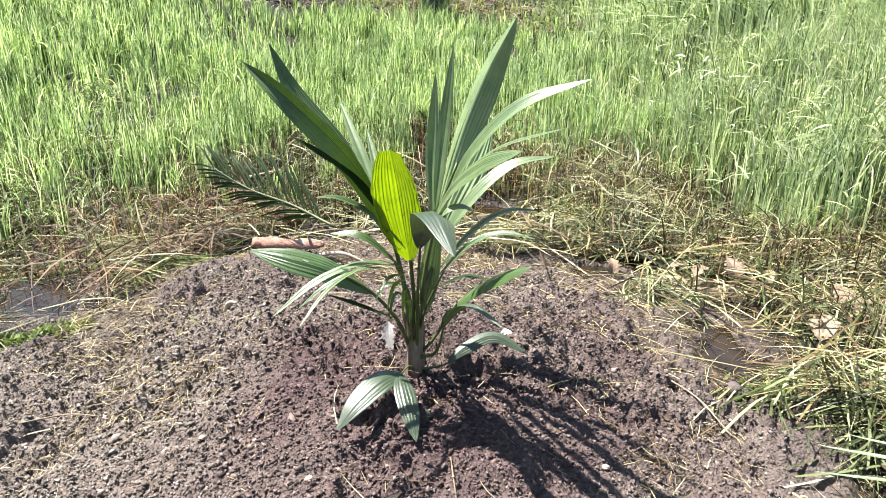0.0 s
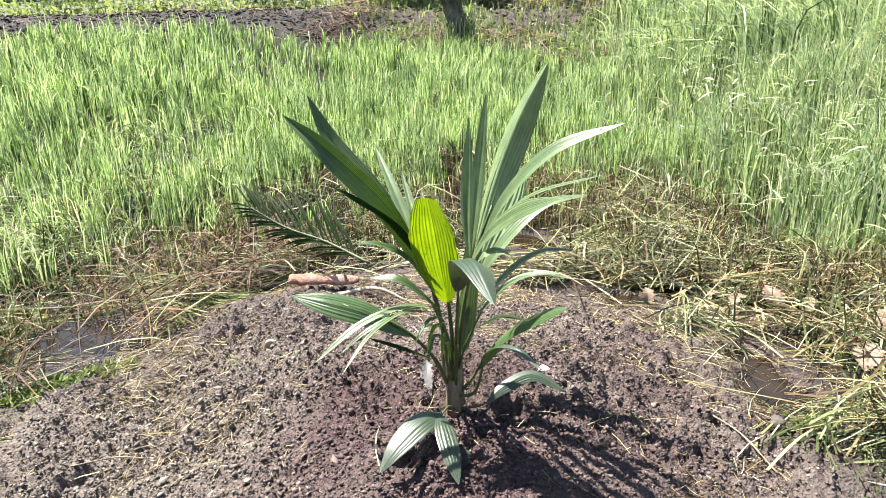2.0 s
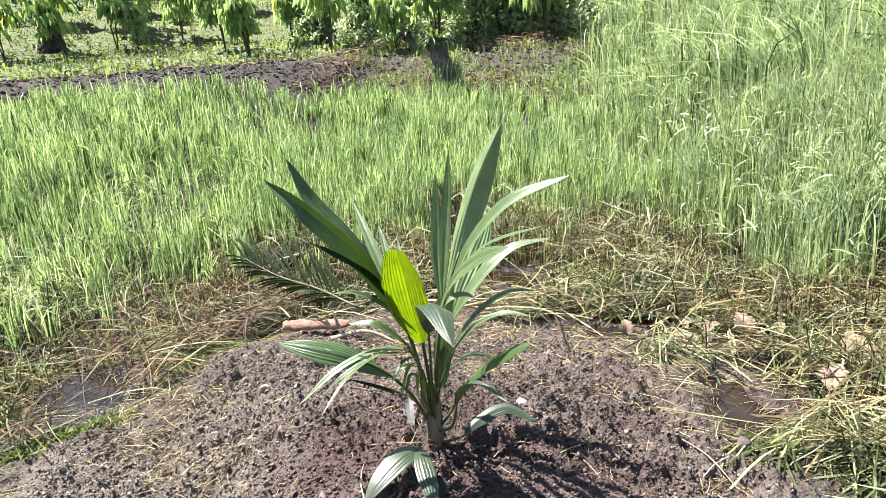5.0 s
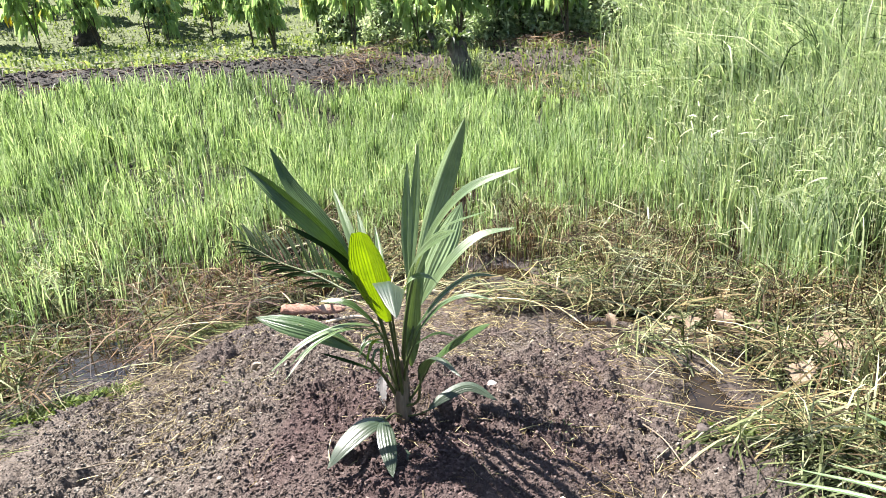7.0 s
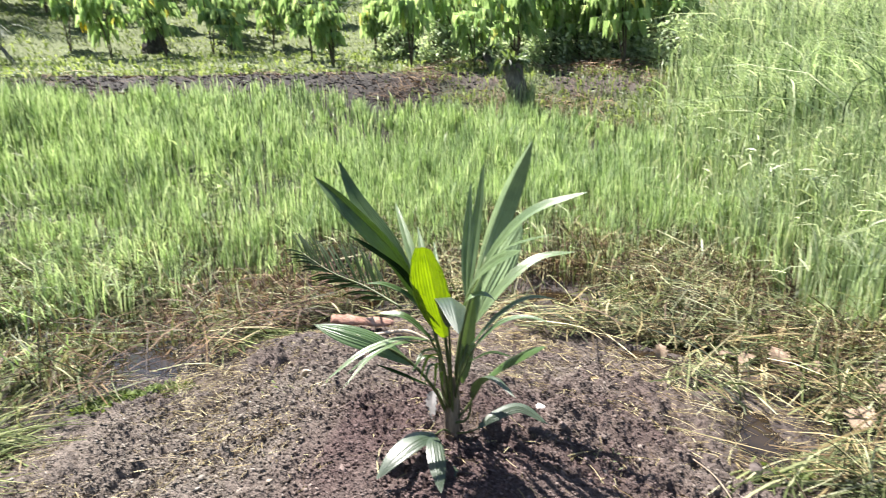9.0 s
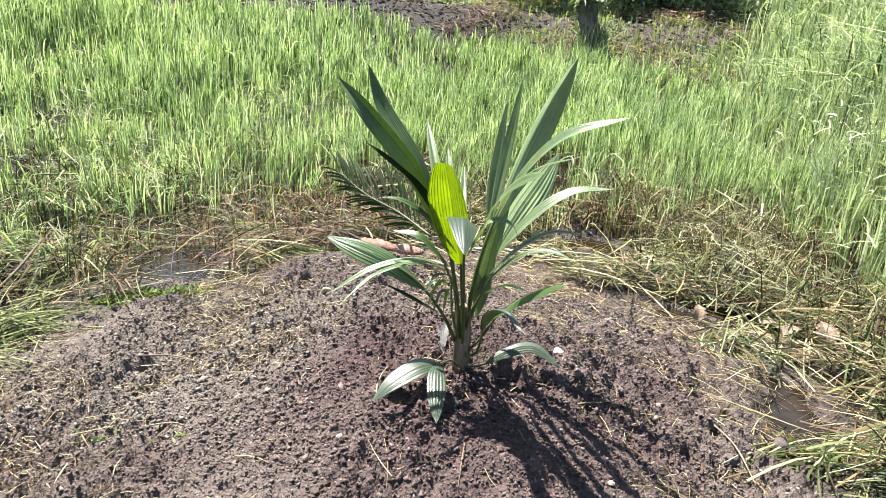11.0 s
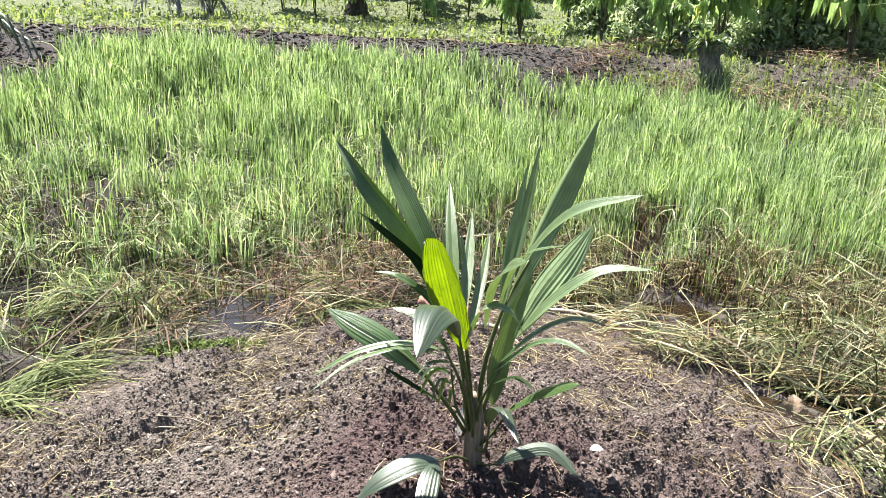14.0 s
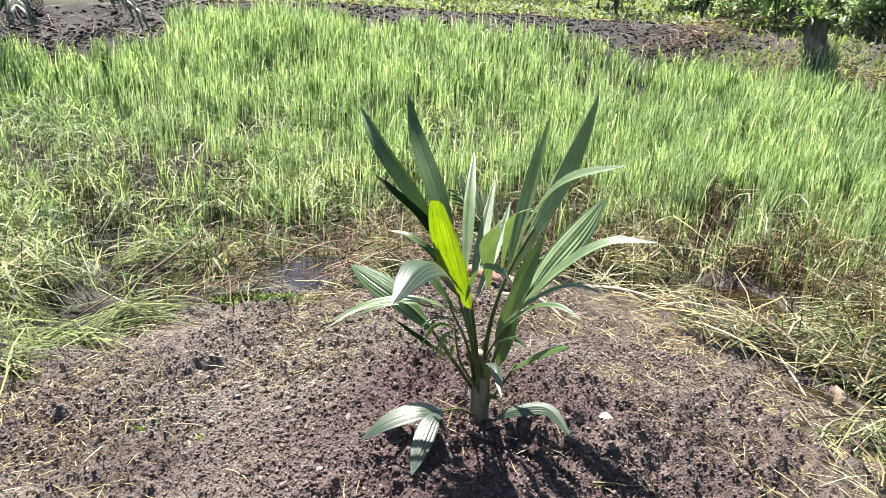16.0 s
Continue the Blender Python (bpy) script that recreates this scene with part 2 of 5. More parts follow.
WEED = plant_material("low_weed", [(0.0, (0.05, 0.07, 0.028)), (0.4, (0.15, 0.19, 0.08)), (1.0, (0.28, 0.31, 0.18))], 0.5, 0.4)
CASSAVA = plant_material("cassava_leaf", [(0.0, (0.17, 0.26, 0.11)), (0.5, (0.32, 0.44, 0.22)), (0.93, (0.45, 0.54, 0.32)), (1.0, (0.66, 0.53, 0.06))], 0.32, 0.6, (1.25, 1.25, 0.9))
FAR_LEAF = plant_material("hedge_leaf", [(0.0, (0.072, 0.132, 0.054)), (0.5, (0.168, 0.252, 0.108)), (1.0, (0.276, 0.336, 0.168))], 0.4, 0.5)
YELLOWED = plant_material("yellowed_leaf", [(0.0, (0.496, 0.384, 0.024)), (1.0, (0.6, 0.48, 0.048))], 0.5, 0.35, (1.2, 1.1, 0.5))
BUSH = plant_material("bush_leaf", [(0.0, (0.035, 0.06, 0.024)), (0.5, (0.10, 0.14, 0.06)), (1.0, (0.20, 0.24, 0.13))], 0.5, 0.35)
SHRUB = plant_material("shrub_leaf", [(0.0, (0.13, 0.18, 0.09)), (0.5, (0.34, 0.41, 0.25)), (1.0, (0.52, 0.57, 0.39))], 0.5, 0.45, (1.15, 1.2, 0.9))
CREEPER = plant_material("creeping_weed", [(0.0, (0.07, 0.10, 0.025)), (0.5, (0.16, 0.21, 0.06)), (1.0, (0.26, 0.31, 0.11))], 0.65, 0.35, (1.2, 1.2, 0.7), 30.0, 0.2)
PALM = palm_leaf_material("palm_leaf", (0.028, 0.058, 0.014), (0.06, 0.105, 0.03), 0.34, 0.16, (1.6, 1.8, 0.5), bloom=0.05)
PALM_YOUNG = palm_leaf_material("young_palm_leaf", (0.078, 0.144, 0.0048), (0.162, 0.24, 0.009), 0.42, 0.48, (1.7, 1.6, 0.35), 0.1, (0.06, 0.10, 0.01))
# The next two paler greens put whitish sun sheen into the base colour.
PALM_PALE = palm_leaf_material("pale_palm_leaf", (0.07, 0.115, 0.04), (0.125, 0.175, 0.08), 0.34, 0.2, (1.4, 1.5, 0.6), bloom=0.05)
PALM_SUNLIT = palm_leaf_material("sunlit_palm_leaf", (0.10, 0.155, 0.06), (0.19, 0.25, 0.13), 0.32, 0.16, (1.4, 1.5, 0.6), bloom=0.05)
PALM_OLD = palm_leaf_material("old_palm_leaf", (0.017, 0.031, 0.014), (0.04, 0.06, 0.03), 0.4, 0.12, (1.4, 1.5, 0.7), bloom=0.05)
PALM_GREY = palm_leaf_material("dead_palm_leaf", (0.10, 0.097, 0.094), (0.19, 0.185, 0.18), 0.6, 0.15, (1.1, 1.0, 0.9), gloss=0.4)
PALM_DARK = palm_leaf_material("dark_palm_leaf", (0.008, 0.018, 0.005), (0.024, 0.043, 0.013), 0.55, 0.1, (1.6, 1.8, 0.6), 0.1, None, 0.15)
PETIOLE = rough_material("palm_stalk", [(0.3, (0.0333, 0.0444, 0.0148)), (0.6, (0.074, 0.0962, 0.0296)), (0.75, (0.1184, 0.1258, 0.0518))], 14.0, 90.0, 0.5, 0.4, 0.002, (1, 1, 0.15))
SHEATH = rough_material("palm_sheath", [(0.3, (0.0962, 0.0666, 0.0444)), (0.55, (0.1998, 0.1554, 0.111)), (0.75, (0.296, 0.2442, 0.185))], 18.0, 110.0, 0.75, 0.8, 0.004, (1, 1, 0.12))
BARK = rough_material("dark_bark", [(0.3, (0.014, 0.012, 0.010)), (0.55, (0.05, 0.043, 0.037)), (0.75, (0.17, 0.15, 0.13))], 9.0, 40.0, 0.9, 1.0, 0.03)
STUMP = rough_material("rotten_wood", [(0.3, (0.03, 0.025, 0.02)), (0.5, (0.10, 0.088, 0.075)), (0.72, (0.24, 0.215, 0.19))], 8.0, 45.0, 0.9, 1.0, 0.03, (1, 1, 0.3))
STEM = rough_material("cassava_stem", [(0.3, (0.037, 0.0259, 0.0185)), (0.7, (0.1184, 0.0888, 0.0592))], 12.0, 70.0, 0.8, 0.5, 0.005)
PINK_WOOD = rough_material("pink_stalk_flesh", [(0.3, (0.20, 0.09, 0.06)), (0.55, (0.32, 0.185, 0.135)), (0.75, (0.42, 0.32, 0.25))], 16.0, 80.0, 0.75, 0.9, 0.01)
PALE_WOOD = rough_material("pale_dry_wood", [(0.3, (0.3108, 0.2442, 0.1702)), (0.7, (0.4588, 0.3996, 0.3108))], 14.0, 90.0, 0.7, 0.5, 0.003)
DRY_LEAF = rough_material("dry_broad_leaf", [(0.3, (0.12, 0.078, 0.05)), (0.55, (0.20, 0.146, 0.098)), (0.75, (0.29, 0.235, 0.165))], 22.0, 90.0, 0.7, 0.5, 0.004)
TWIG = rough_material("grey_twig", [(0.3, (0.1184, 0.0888, 0.0592)), (0.7, (0.2516, 0.2072, 0.148))], 14.0, 90.0, 0.8, 0.5, 0.003)
SHELL = rough_material("white_shell", [(0.3, (0.518, 0.4884, 0.444)), (0.7, (0.6216, 0.6068, 0.5772))], 30.0, 120.0, 0.5, 0.3, 0.002)
STONE = rough_material("muddy_clod", [(0.3, (0.0518, 0.0407, 0.0355)), (0.7, (0.1184, 0.0962, 0.0851))], 12.0, 80.0, 0.8, 0.7, 0.004)

# ---- shape helpers ----
RNG = np.random.default_rng(7)


def lattice(x, y, seed):
    """Smooth value noise, 0 to 1, at arrays of places."""
    xi, yi = np.floor(x).astype(np.int64), np.floor(y).astype(np.int64)
    fx, fy = x - xi, y - yi
    fx, fy = fx * fx * (3 - 2 * fx), fy * fy * (3 - 2 * fy)

    def h(a, b):
        k = (a * 374761393 + b * 668265263 + seed * 974634777) & 0x7FFFFFFF
        k = ((k ^ (k >> 13)) * 1274126177) & 0x7FFFFFFF
        return ((k ^ (k >> 16)) & 0xFFFF) / 65535.0

    return (h(xi, yi) * (1 - fx) + h(xi + 1, yi) * fx) * (1 - fy) + (h(xi, yi + 1) * (1 - fx) + h(xi + 1, yi + 1) * fx) * fy


def fractal(x, y, scale, octaves=3, seed=1, gain=0.5):
    total, amp, norm = 0.0, 1.0, 0.0
    for k in range(octaves):
        total = total + amp * lattice(x * scale * 2 ** k + 17.3 * k, y * scale * 2 ** k - 9.1 * k, seed + k)
        norm += amp
        amp *= gain
    return total / norm


def smooth(a, b, v):
    t = np.clip((v - a) / (b - a), 0, 1)
    return t * t * (3 - 2 * t)


def lumps(x, y, scale, seed):
    """Rounded lumps with sharp clefts between them, 0 to 1."""
    u, v = x * scale, y * scale
    u = u + 0.7 * (fractal(x, y, scale * 1.3, 2, seed + 5) - 0.5)
    v = v + 0.7 * (fractal(x, y, scale * 1.3, 2, seed + 9) - 0.5)
    ui, vi = np.floor(u), np.floor(v)
    best = np.full(np.shape(u), 9.0)
    lift = np.zeros(np.shape(u))
    for i in (-1, 0, 1):
        for j in (-1, 0, 1):
            a, b = ui + i, vi + j
            px, py = a + lattice(a, b, seed), b + lattice(a, b, seed + 1)
            d = (u - px) ** 2 + (v - py) ** 2
            lift = np.where(d < best, lattice(a, b, seed + 2), lift)
            best = np.minimum(best, d)
    return np.clip(1 - best * 1.25, 0, 1) ** 0.85 * (0.3 + 0.7 * lift)


PUDDLES = [(-2.5, 3.1, 0.26, 0.36, -0.185, -35), (-0.2, 5.4, 0.4, 0.24, -0.325, -12), (0.74, 4.14, 0.2, 0.13, -0.215, 0), (1.29, 3.12, 0.15, 0.3, -0.15, 10)]


def puddle_mask(x, y, cx, cy, rx, ry, turn, wobble=0.6):
    a = radians(turn)
    u = ((x - cx) * math.cos(a) + (y - cy) * math.sin(a)) / rx
    v = (-(x - cx) * math.sin(a) + (y - cy) * math.cos(a)) / ry
    return np.sqrt(u * u + v * v) + wobble * (fractal(x, y, 5.0, 3, 40) - 0.5) * 2


HOLLOWS = [(-3.1, 3.8, 0.5, 0.2), (-3.95, 3.3, 0.5, 0.22), (-3.35, 2.3, 0.42, 0.24), (-3.0, 1.72, 0.3, 0.18), (-4.3, 2.5, 0.4, 0.22), (-2.1, 4.85, 0.38, 0.14), (-3.1, 5.25, 0.5, 0.16), (-2.0, 5.45, 0.4, 0.12)]


def hollow(x, y):
    """1 in the black hollows under the cut grass."""
    v = 0.0
    for cx, cy, rx, ry in HOLLOWS:
        v = np.maximum(v, np.exp(-(((x - cx) / rx) ** 2 + ((y - cy) / ry) ** 2)))
    return v


def soil_edge(x, y):
    """Below 1 inside the bare earth of the planting mound, above 1 in the grass round it."""
    u = (x + 0.42) / np.where(x > -0.42, 1.62, 1.68)
    v = (y - 2.0) / np.where(y > 2.0, 2.4, 2.6)
    return np.sqrt(u * u + v * v) + 0.16 * (fractal(x, y, 2.2, 3, 11) - 0.5) * 2


def height(x, y, detail=True):
    x, y = np.asarray(x, float), np.asarray(y, float)
    r = np.hypot(x - 0.5, y)
    z = np.interp(r, [0, 2, 3, 4, 5.4, 6.2, 8, 10, 11.3, 12.7, 13.4, 14.6, 16, 18, 22, 30, 60, 400], [0, -0.02, -0.09, -0.18, -0.31, -0.27, -0.02, 0.33, 0.58, 0.85, 1.08, 1.32, 1.52, 1.67, 1.95, 4.3, 5.5, 6.0])
    z = z - 0.27 * smooth(-5.0, -2.2, x) * smooth(8.0, 12.0, r) * (1 - smooth(13.5, 15.0, r))
    z = z + 0.24 * smooth(-3.0, -6.0, x) * smooth(9.0, 12.5, r) * (1 - smooth(14.0, 16.5, r))
    d = np.sqrt(((x + 0.12) / np.where(x > -0.12, 1.15, 1.55)) ** 2 + ((y - 2.2) / np.where(y > 2.2, 1.3, 1.5)) ** 2)
    z = z + 0.26 * (1 - smooth(0.0, 1.0, d)) ** 0.8
    z = z + 0.16 * np.exp(-((x + 1.1) / 0.75) ** 2 - ((y - 3.35) / 0.6) ** 2) + 0.07 * np.exp(-((x - 0.35) / 0.45) ** 2 - ((y - 2.85) / 0.4) ** 2)
    z = z + 0.10 * (fractal(x, y, 0.5, 2, 5) - 0.5) * smooth(3.0, 7.0, r)
    z = z - 0.26 * hollow(x, y)
    z = z - 0.10 * (1 - smooth(0.40, 0.53, fractal(x, y, 1.5, 2, 45))) * smooth(1.05, 1.3, soil_edge(x, y)) * (1 - smooth(6.0, 7.5, r))
    z = z + 0.16 * (fractal(x, y, 1.6, 2, 6) - 0.5) * smooth(1.05, 1.35, soil_edge(x, y)) * (1 - smooth(7.0, 9.0, r))
    for cx, cy, rx, ry, level, turn in PUDDLES:
        m = puddle_mask(x, y, cx, cy, rx, ry, turn)
        z = z + (level + 0.02 - z) * (1 - smooth(1.0, 1.35, m))
        z = z - 0.06 * (1 - smooth(0.7, 1.15, m))
    if detail:
        e = soil_edge(x, y)
        inside = 1 - 0.7 * smooth(0.95, 1.25, e)
        inside = inside * (r < 7)
        z = z + inside * (0.09 * (fractal(x, y, 3.2, 2, 21) - 0.5) + 0.06 * (fractal(x, y, 9.0, 2, 22) - 0.5))
        z = z + inside * 0.03 * (fractal(x, y, 30.0, 3, 23, 0.65) - 0.5)
        rough = inside * (0.3 + 0.7 * smooth(0.36, 0.6, fractal(x, y, 1.8, 2, 24)))
        z = z + rough * (0.062 * (lumps(x, y, 12.0, 25) - 0.4) + 0.05 * (lumps(x, y, 26.0, 26) - 0.4) + 0.022 * (lumps(x, y, 52.0, 27) - 0.4))
    return z


def ground_at(x, y):
    return float(height(np.array([x]), np.array([y]))[0])


def mesh_from(name, verts, polys, material, smooth_faces=False):
    """A mesh from arrays: polys is a list of (count, n) index arrays, each with one number of corners."""
    me = bpy.data.meshes.new(name)
    v = np.ascontiguousarray(verts, dtype=np.float32)
    me.vertices.add(len(v))
    me.vertices.foreach_set("co", v.ravel())
    loops = np.concatenate([p.ravel() for p in polys]).astype(np.int32)
    totals = np.concatenate([np.full(len(p), p.shape[1]) for p in polys]).astype(np.int32)
    starts = np.concatenate([[0], np.cumsum(totals)[:-1]]).astype(np.int32)
    me.loops.add(len(loops))
    me.loops.foreach_set("vertex_index", loops)
    me.polygons.add(len(totals))
    me.polygons.foreach_set("loop_start", starts)
    me.polygons.foreach_set("loop_total", totals)
    if smooth_faces:
        me.polygons.foreach_set("use_smooth", np.ones(len(totals), dtype=bool))
    me.update(calc_edges=True)
    me.validate()
    me.materials.append(material)
    return me


def strips(name, base, tip, sag, width, material, side=None, levels=3, taper=0.0):
    """Many blades in one mesh: each a curved tapering strip from base over base + (tip - base) * s + sag * s(1-s)*4 to tip."""
    k = len(base)
    d = tip - base
    if side is None:
        a = RNG.uniform(0, 2 * np.pi, k)
        side = np.stack([np.cos(a), np.sin(a), RNG.normal(0, 0.15, k)], 1)
    side = side - d * (np.sum(side * d, 1) / np.maximum(np.sum(d * d, 1), 1e-9))[:, None]
    side /= np.maximum(np.linalg.norm(side, axis=1), 1e-9)[:, None]
    rows = []
    for j in range(levels):
        s = j / levels
        c = base + d * s + sag * (4 * s * (1 - s))
        w = width * (1.0 if j == 0 else 1 - s ** 2 * (1 - taper)) * (0.75 if j == 0 else 1.0)
        rows += [c - side * (w * 0.5)[:, None], c + side * (w * 0.5)[:, None]]
    rows.append(tip)
    per = 2 * levels + 1
    verts = np.stack(rows, 1).reshape(-1, 3)
    o = (np.arange(k) * per)[:, None]
    quads = [o + np.array([[2 * j, 2 * j + 1, 2 * j + 3, 2 * j + 2]]) for j in range(levels - 1)]
    tris = o + np.array([[2 * levels - 2, 2 * levels - 1, 2 * levels]])
    polys = [np.concatenate(quads)] if quads else []
    return mesh_from(name, verts, polys + [tris], material, True)


def scatter(count, x0, x1, y0, y1, keep):
    """Random places in a rectangle, kept with the probability that keep(x, y) gives."""
    x, y = RNG.uniform(x0, x1, count), RNG.uniform(y0, y1, count)
    ok = RNG.uniform(0, 1, count) < keep(x, y)
    return x[ok], y[ok]


def upright_blades(name, x, y, tall, lean, width, material, levels=3, lean_dir=None, curl=0.35, sink=0.02):
    k = len(x)
    z = height(x, y, False)
    a = RNG.uniform(0, 2 * np.pi, k)
    ld = np.stack([np.cos(a), np.sin(a)], 1)
    if lean_dir is not None:
        ld = ld * 0.6 + np.array(lean_dir)
    base = np.stack([x, y, z - sink], 1)
    out = (tall * lean)[:, None] * ld
    tip = base + np.concatenate([out, (tall * np.sqrt(np.clip(1 - lean ** 2, 0.05, 1)) * 0.9)[:, None]], 1)
    sag = np.concatenate([-out * curl, (tall * (0.06 + lean * 0.28))[:, None]], 1)
    return strips(name, base, tip, sag, width, material, None, levels)


def lying_blades(name, x, y, length, width, material, rise, direction=None, spread=3.2, levels=3, arch=0.06):
    """Stalks that lie on the ground or on one another."""
    k = len(x)
    a = RNG.uniform(-spread, spread, k) + (0 if direction is None else direction)
    dx, dy = np.cos(a) * length * 0.5, np.sin(a) * length * 0.5
    h1, h2 = height(x - dx, y - dy, False), height(x + dx, y + dy, False)
    up = np.abs(RNG.normal(0, 1, (2, k))) * rise + 0.012
    base = np.stack([x - dx, y - dy, h1 + up[0]], 1)
    tip = np.stack([x + dx, y + dy, h2 + up[1]], 1)
    sag = np.stack([RNG.normal(0, 0.05, k) * length, RNG.normal(0, 0.05, k) * length, np.abs(RNG.normal(0, arch, k)) * length], 1)
    side = np.stack([-np.sin(a), np.cos(a), RNG.normal(0, 0.7, k)], 1)
    return strips(name, base, tip, sag, width, material, side, levels, 0.3)


LUMP_V = np.array([(0.9, 0.1, 0), (-0.9, -0.1, 0), (-0.1, 0.9, 0), (0.1, -0.9, 0), (0.1, 0.1, 0.9), (-0.1, 0, -0.8)])
LUMP_F = np.array([(0, 2, 4), (2, 1, 4), (1, 3, 4), (3, 0, 4), (2, 0, 5), (1, 2, 5), (3, 1, 5), (0, 3, 5)])


def crumbs(name, x, y, size, material, sink=0.3, flat=0.75, lift=None):
    """Many irregular lumps lying on the ground, in one mesh."""
    k = len(x)
    z = height(x, y) if lift is None else height(x, y) + lift
    sc = np.stack([RNG.uniform(0.8, 1.7, k), RNG.uniform(0.6, 1.1, k), RNG.uniform(0.35, 0.9, k)], 1) * size[:, None]
    v = LUMP_V[None] * RNG.uniform(0.45, 1.35, (k, len(LUMP_V), 1)) * sc[:, None]
    q = RNG.normal(0, 1, (k, 4))
    q /= np.linalg.norm(q, axis=1)[:, None]
    w, i, j, l = q.T
    turn = np.stack([1 - 2 * (j * j + l * l), 2 * (i * j - w * l), 2 * (i * l + w * j), 2 * (i * j + w * l), 1 - 2 * (i * i + l * l), 2 * (j * l - w * i), 2 * (i * l - w * j), 2 * (j * l + w * i), 1 - 2 * (i * i + j * j)], 1).reshape(k, 3, 3)
    v = np.einsum("kab,knb->kna", turn, v) * np.array([1, 1, flat])
    v += np.stack([x, y, z + size * (0.5 - sink)], 1)[:, None]
    f = (np.arange(k) * len(LUMP_V))[:, None, None] + LUMP_F[None]
    return mesh_from(name, v.reshape(-1, 3), [f.reshape(-1, 3)], material)


def part(name, bm, material, parent=None, label="", smooth_faces=True):
    me = bpy.data.meshes.new(name)
    for f in bm.faces:
        f.smooth = smooth_faces
    bm.to_mesh(me)
    bm.free()
    me.materials.append(material)
    ob = new(name, me)
    if parent is not None:
        ob.parent = parent
    return tagged(ob, label)


def thing(name, label, category, group="", at=(0, 0, 0)):
    ob = new(name)
    ob.location = at
    bpy.context.view_layer.update()
    return tagged(ob, label, category, group)


def hold(ob, parent):
    """Parent ob, keeping it where it is in the world."""
    ob.parent = parent
    ob.matrix_parent_inverse = Matrix.Translation(-Vector(world_base(parent)))
    return ob


def world_base(ob):
    v = Vector(ob.location)
    while ob.parent is not None:
        ob = ob.parent
        v += Vector(ob.location)
    return v


def curve_points(pts, rows):
    """Places along a smooth line through pts (Catmull-Rom), evenly in its parameter."""
    p = [Vector(q) for q in pts]
    p = [p[0] * 2 - p[1]] + p + [p[-1] * 2 - p[-2]]
    out = []
    for i in range(rows + 1):
        s = i / rows * (len(p) - 3)
        k = min(int(s), len(p) - 4)
        t = s - k
        a, b, c, d = p[k:k + 4]
        out.append(0.5 * ((2 * b) + (c - a) * t + (2 * a - 5 * b + 4 * c - d) * t * t + (3 * b - a - 3 * c + d) * t ** 3))
    return out


def tube(pts, radii, rows=12, corners=8, bm=None, rough=0.0, flat=1.0, seed=0):
    """A round stalk along pts with radii from start to end."""
    bm = bm or bmesh.new()
    rnd = random.Random(seed)
    line = curve_points(pts, rows)
    rings = []
    ref = None
    for i, c in enumerate(line):
        t = (line[min(i + 1, rows)] - line[max(i - 1, 0)]).normalized()
        if ref is None:
            ref = t.orthogonal().normalized()
        ref = (ref - t * ref.dot(t)).normalized()
        other = t.cross(ref)
        f = i / rows * (len(radii) - 1)
        k = min(int(f), len(radii) - 2)
        rad = radii[k] + (radii[k + 1] - radii[k]) * (f - k)
        ring = []
        for j in range(corners):
            a = 2 * math.pi * j / corners
            q = rad * (1 + rough * rnd.uniform(-1, 1))
            ring.append(bm.verts.new(c + ref * math.cos(a) * q + other * math.sin(a) * q * flat))
        rings.append(ring)
    for a, b in zip(rings, rings[1:]):
        for j in range(corners):
            bm.faces.new((a[j], a[(j + 1) % corners], b[(j + 1) % corners], b[j]))
    bm.faces.new(rings[0][::-1])
    bm.faces.new(rings[-1])
    return bm


def blade(pts, width, face, pleats=5, fold=0.25, pleat=0.14, peak=0.42, blunt=0.0, foot=0.08, rows=20, twist=0.0, ragged=0.0, seed=0, bm=None, fullness=0.8):
    """A pleated leaf blade along pts; face is the way its upper side looks; fold lifts its margins."""
    own = bm is None
    bm = bm or bmesh.new()
    uv = bm.loops.layers.uv.verify()
    rnd = random.Random(seed)
    line = curve_points(pts, rows)
    pleats += 3 if pleats > 2 else 0
    cols = 2 * pleats
    ribs = [rnd.uniform(0.35, 1.65) for _ in range(cols + 1)]
    shift = [0.0] + [rnd.uniform(-0.35, 0.35) / pleats for _ in range(cols - 1)] + [0.0]
    grid = []
    face = Vector(face)
    for i, c in enumerate(line):
        s = i / rows
        t = (line[min(i + 1, rows)] - line[max(i - 1, 0)]).normalized()
        side = t.cross(face)
        if side.length < 1e-4:
            side = t.orthogonal()
        side.normalize()
        nrm = side.cross(t).normalized()
        if twist:
            q = Matrix.Rotation(twist * s, 3, t)
            side, nrm = q @ side, q @ nrm
        if s < peak:
            w = foot + (1 - foot) * math.sin(math.pi / 2 * s / peak) ** fullness
        else:
            w = blunt + (1 - blunt) * max(0.0, math.cos(math.pi / 2 * (s - peak) / (1 - peak))) ** fullness
        w = max(w, 0.012) * width * 0.5
        row = []
        for j in range(cols + 1):
            u = 2 * j / cols - 1 + shift[j]
            lift = fold * abs(u) * w + (0.55 if j % 2 else -0.55) * pleat * w / pleats * ribs[j] * min(1.0, 3 * s + 0.15)
            edge = 1 + ragged * rnd.uniform(-1, 1) * abs(u)
            row.append((bm.verts.new(c + side * (u * w * edge) + nrm * lift), (u * 0.5 + 0.5, s)))
        grid.append(row)
    for a, b in zip(grid, grid[1:]):
        for j in range(cols + 1):
            e = bm.edges.new((a[j][0], b[j][0]))
            e.smooth = pleat <= 0.02
        for j in range(cols):
            q = (a[j], a[j + 1], b[j + 1], b[j])
            f = bm.faces.new([v for v, _ in q])
            for loop, (_, w2) in zip(f.loops, q):
                loop[uv].uv = w2
    return bm

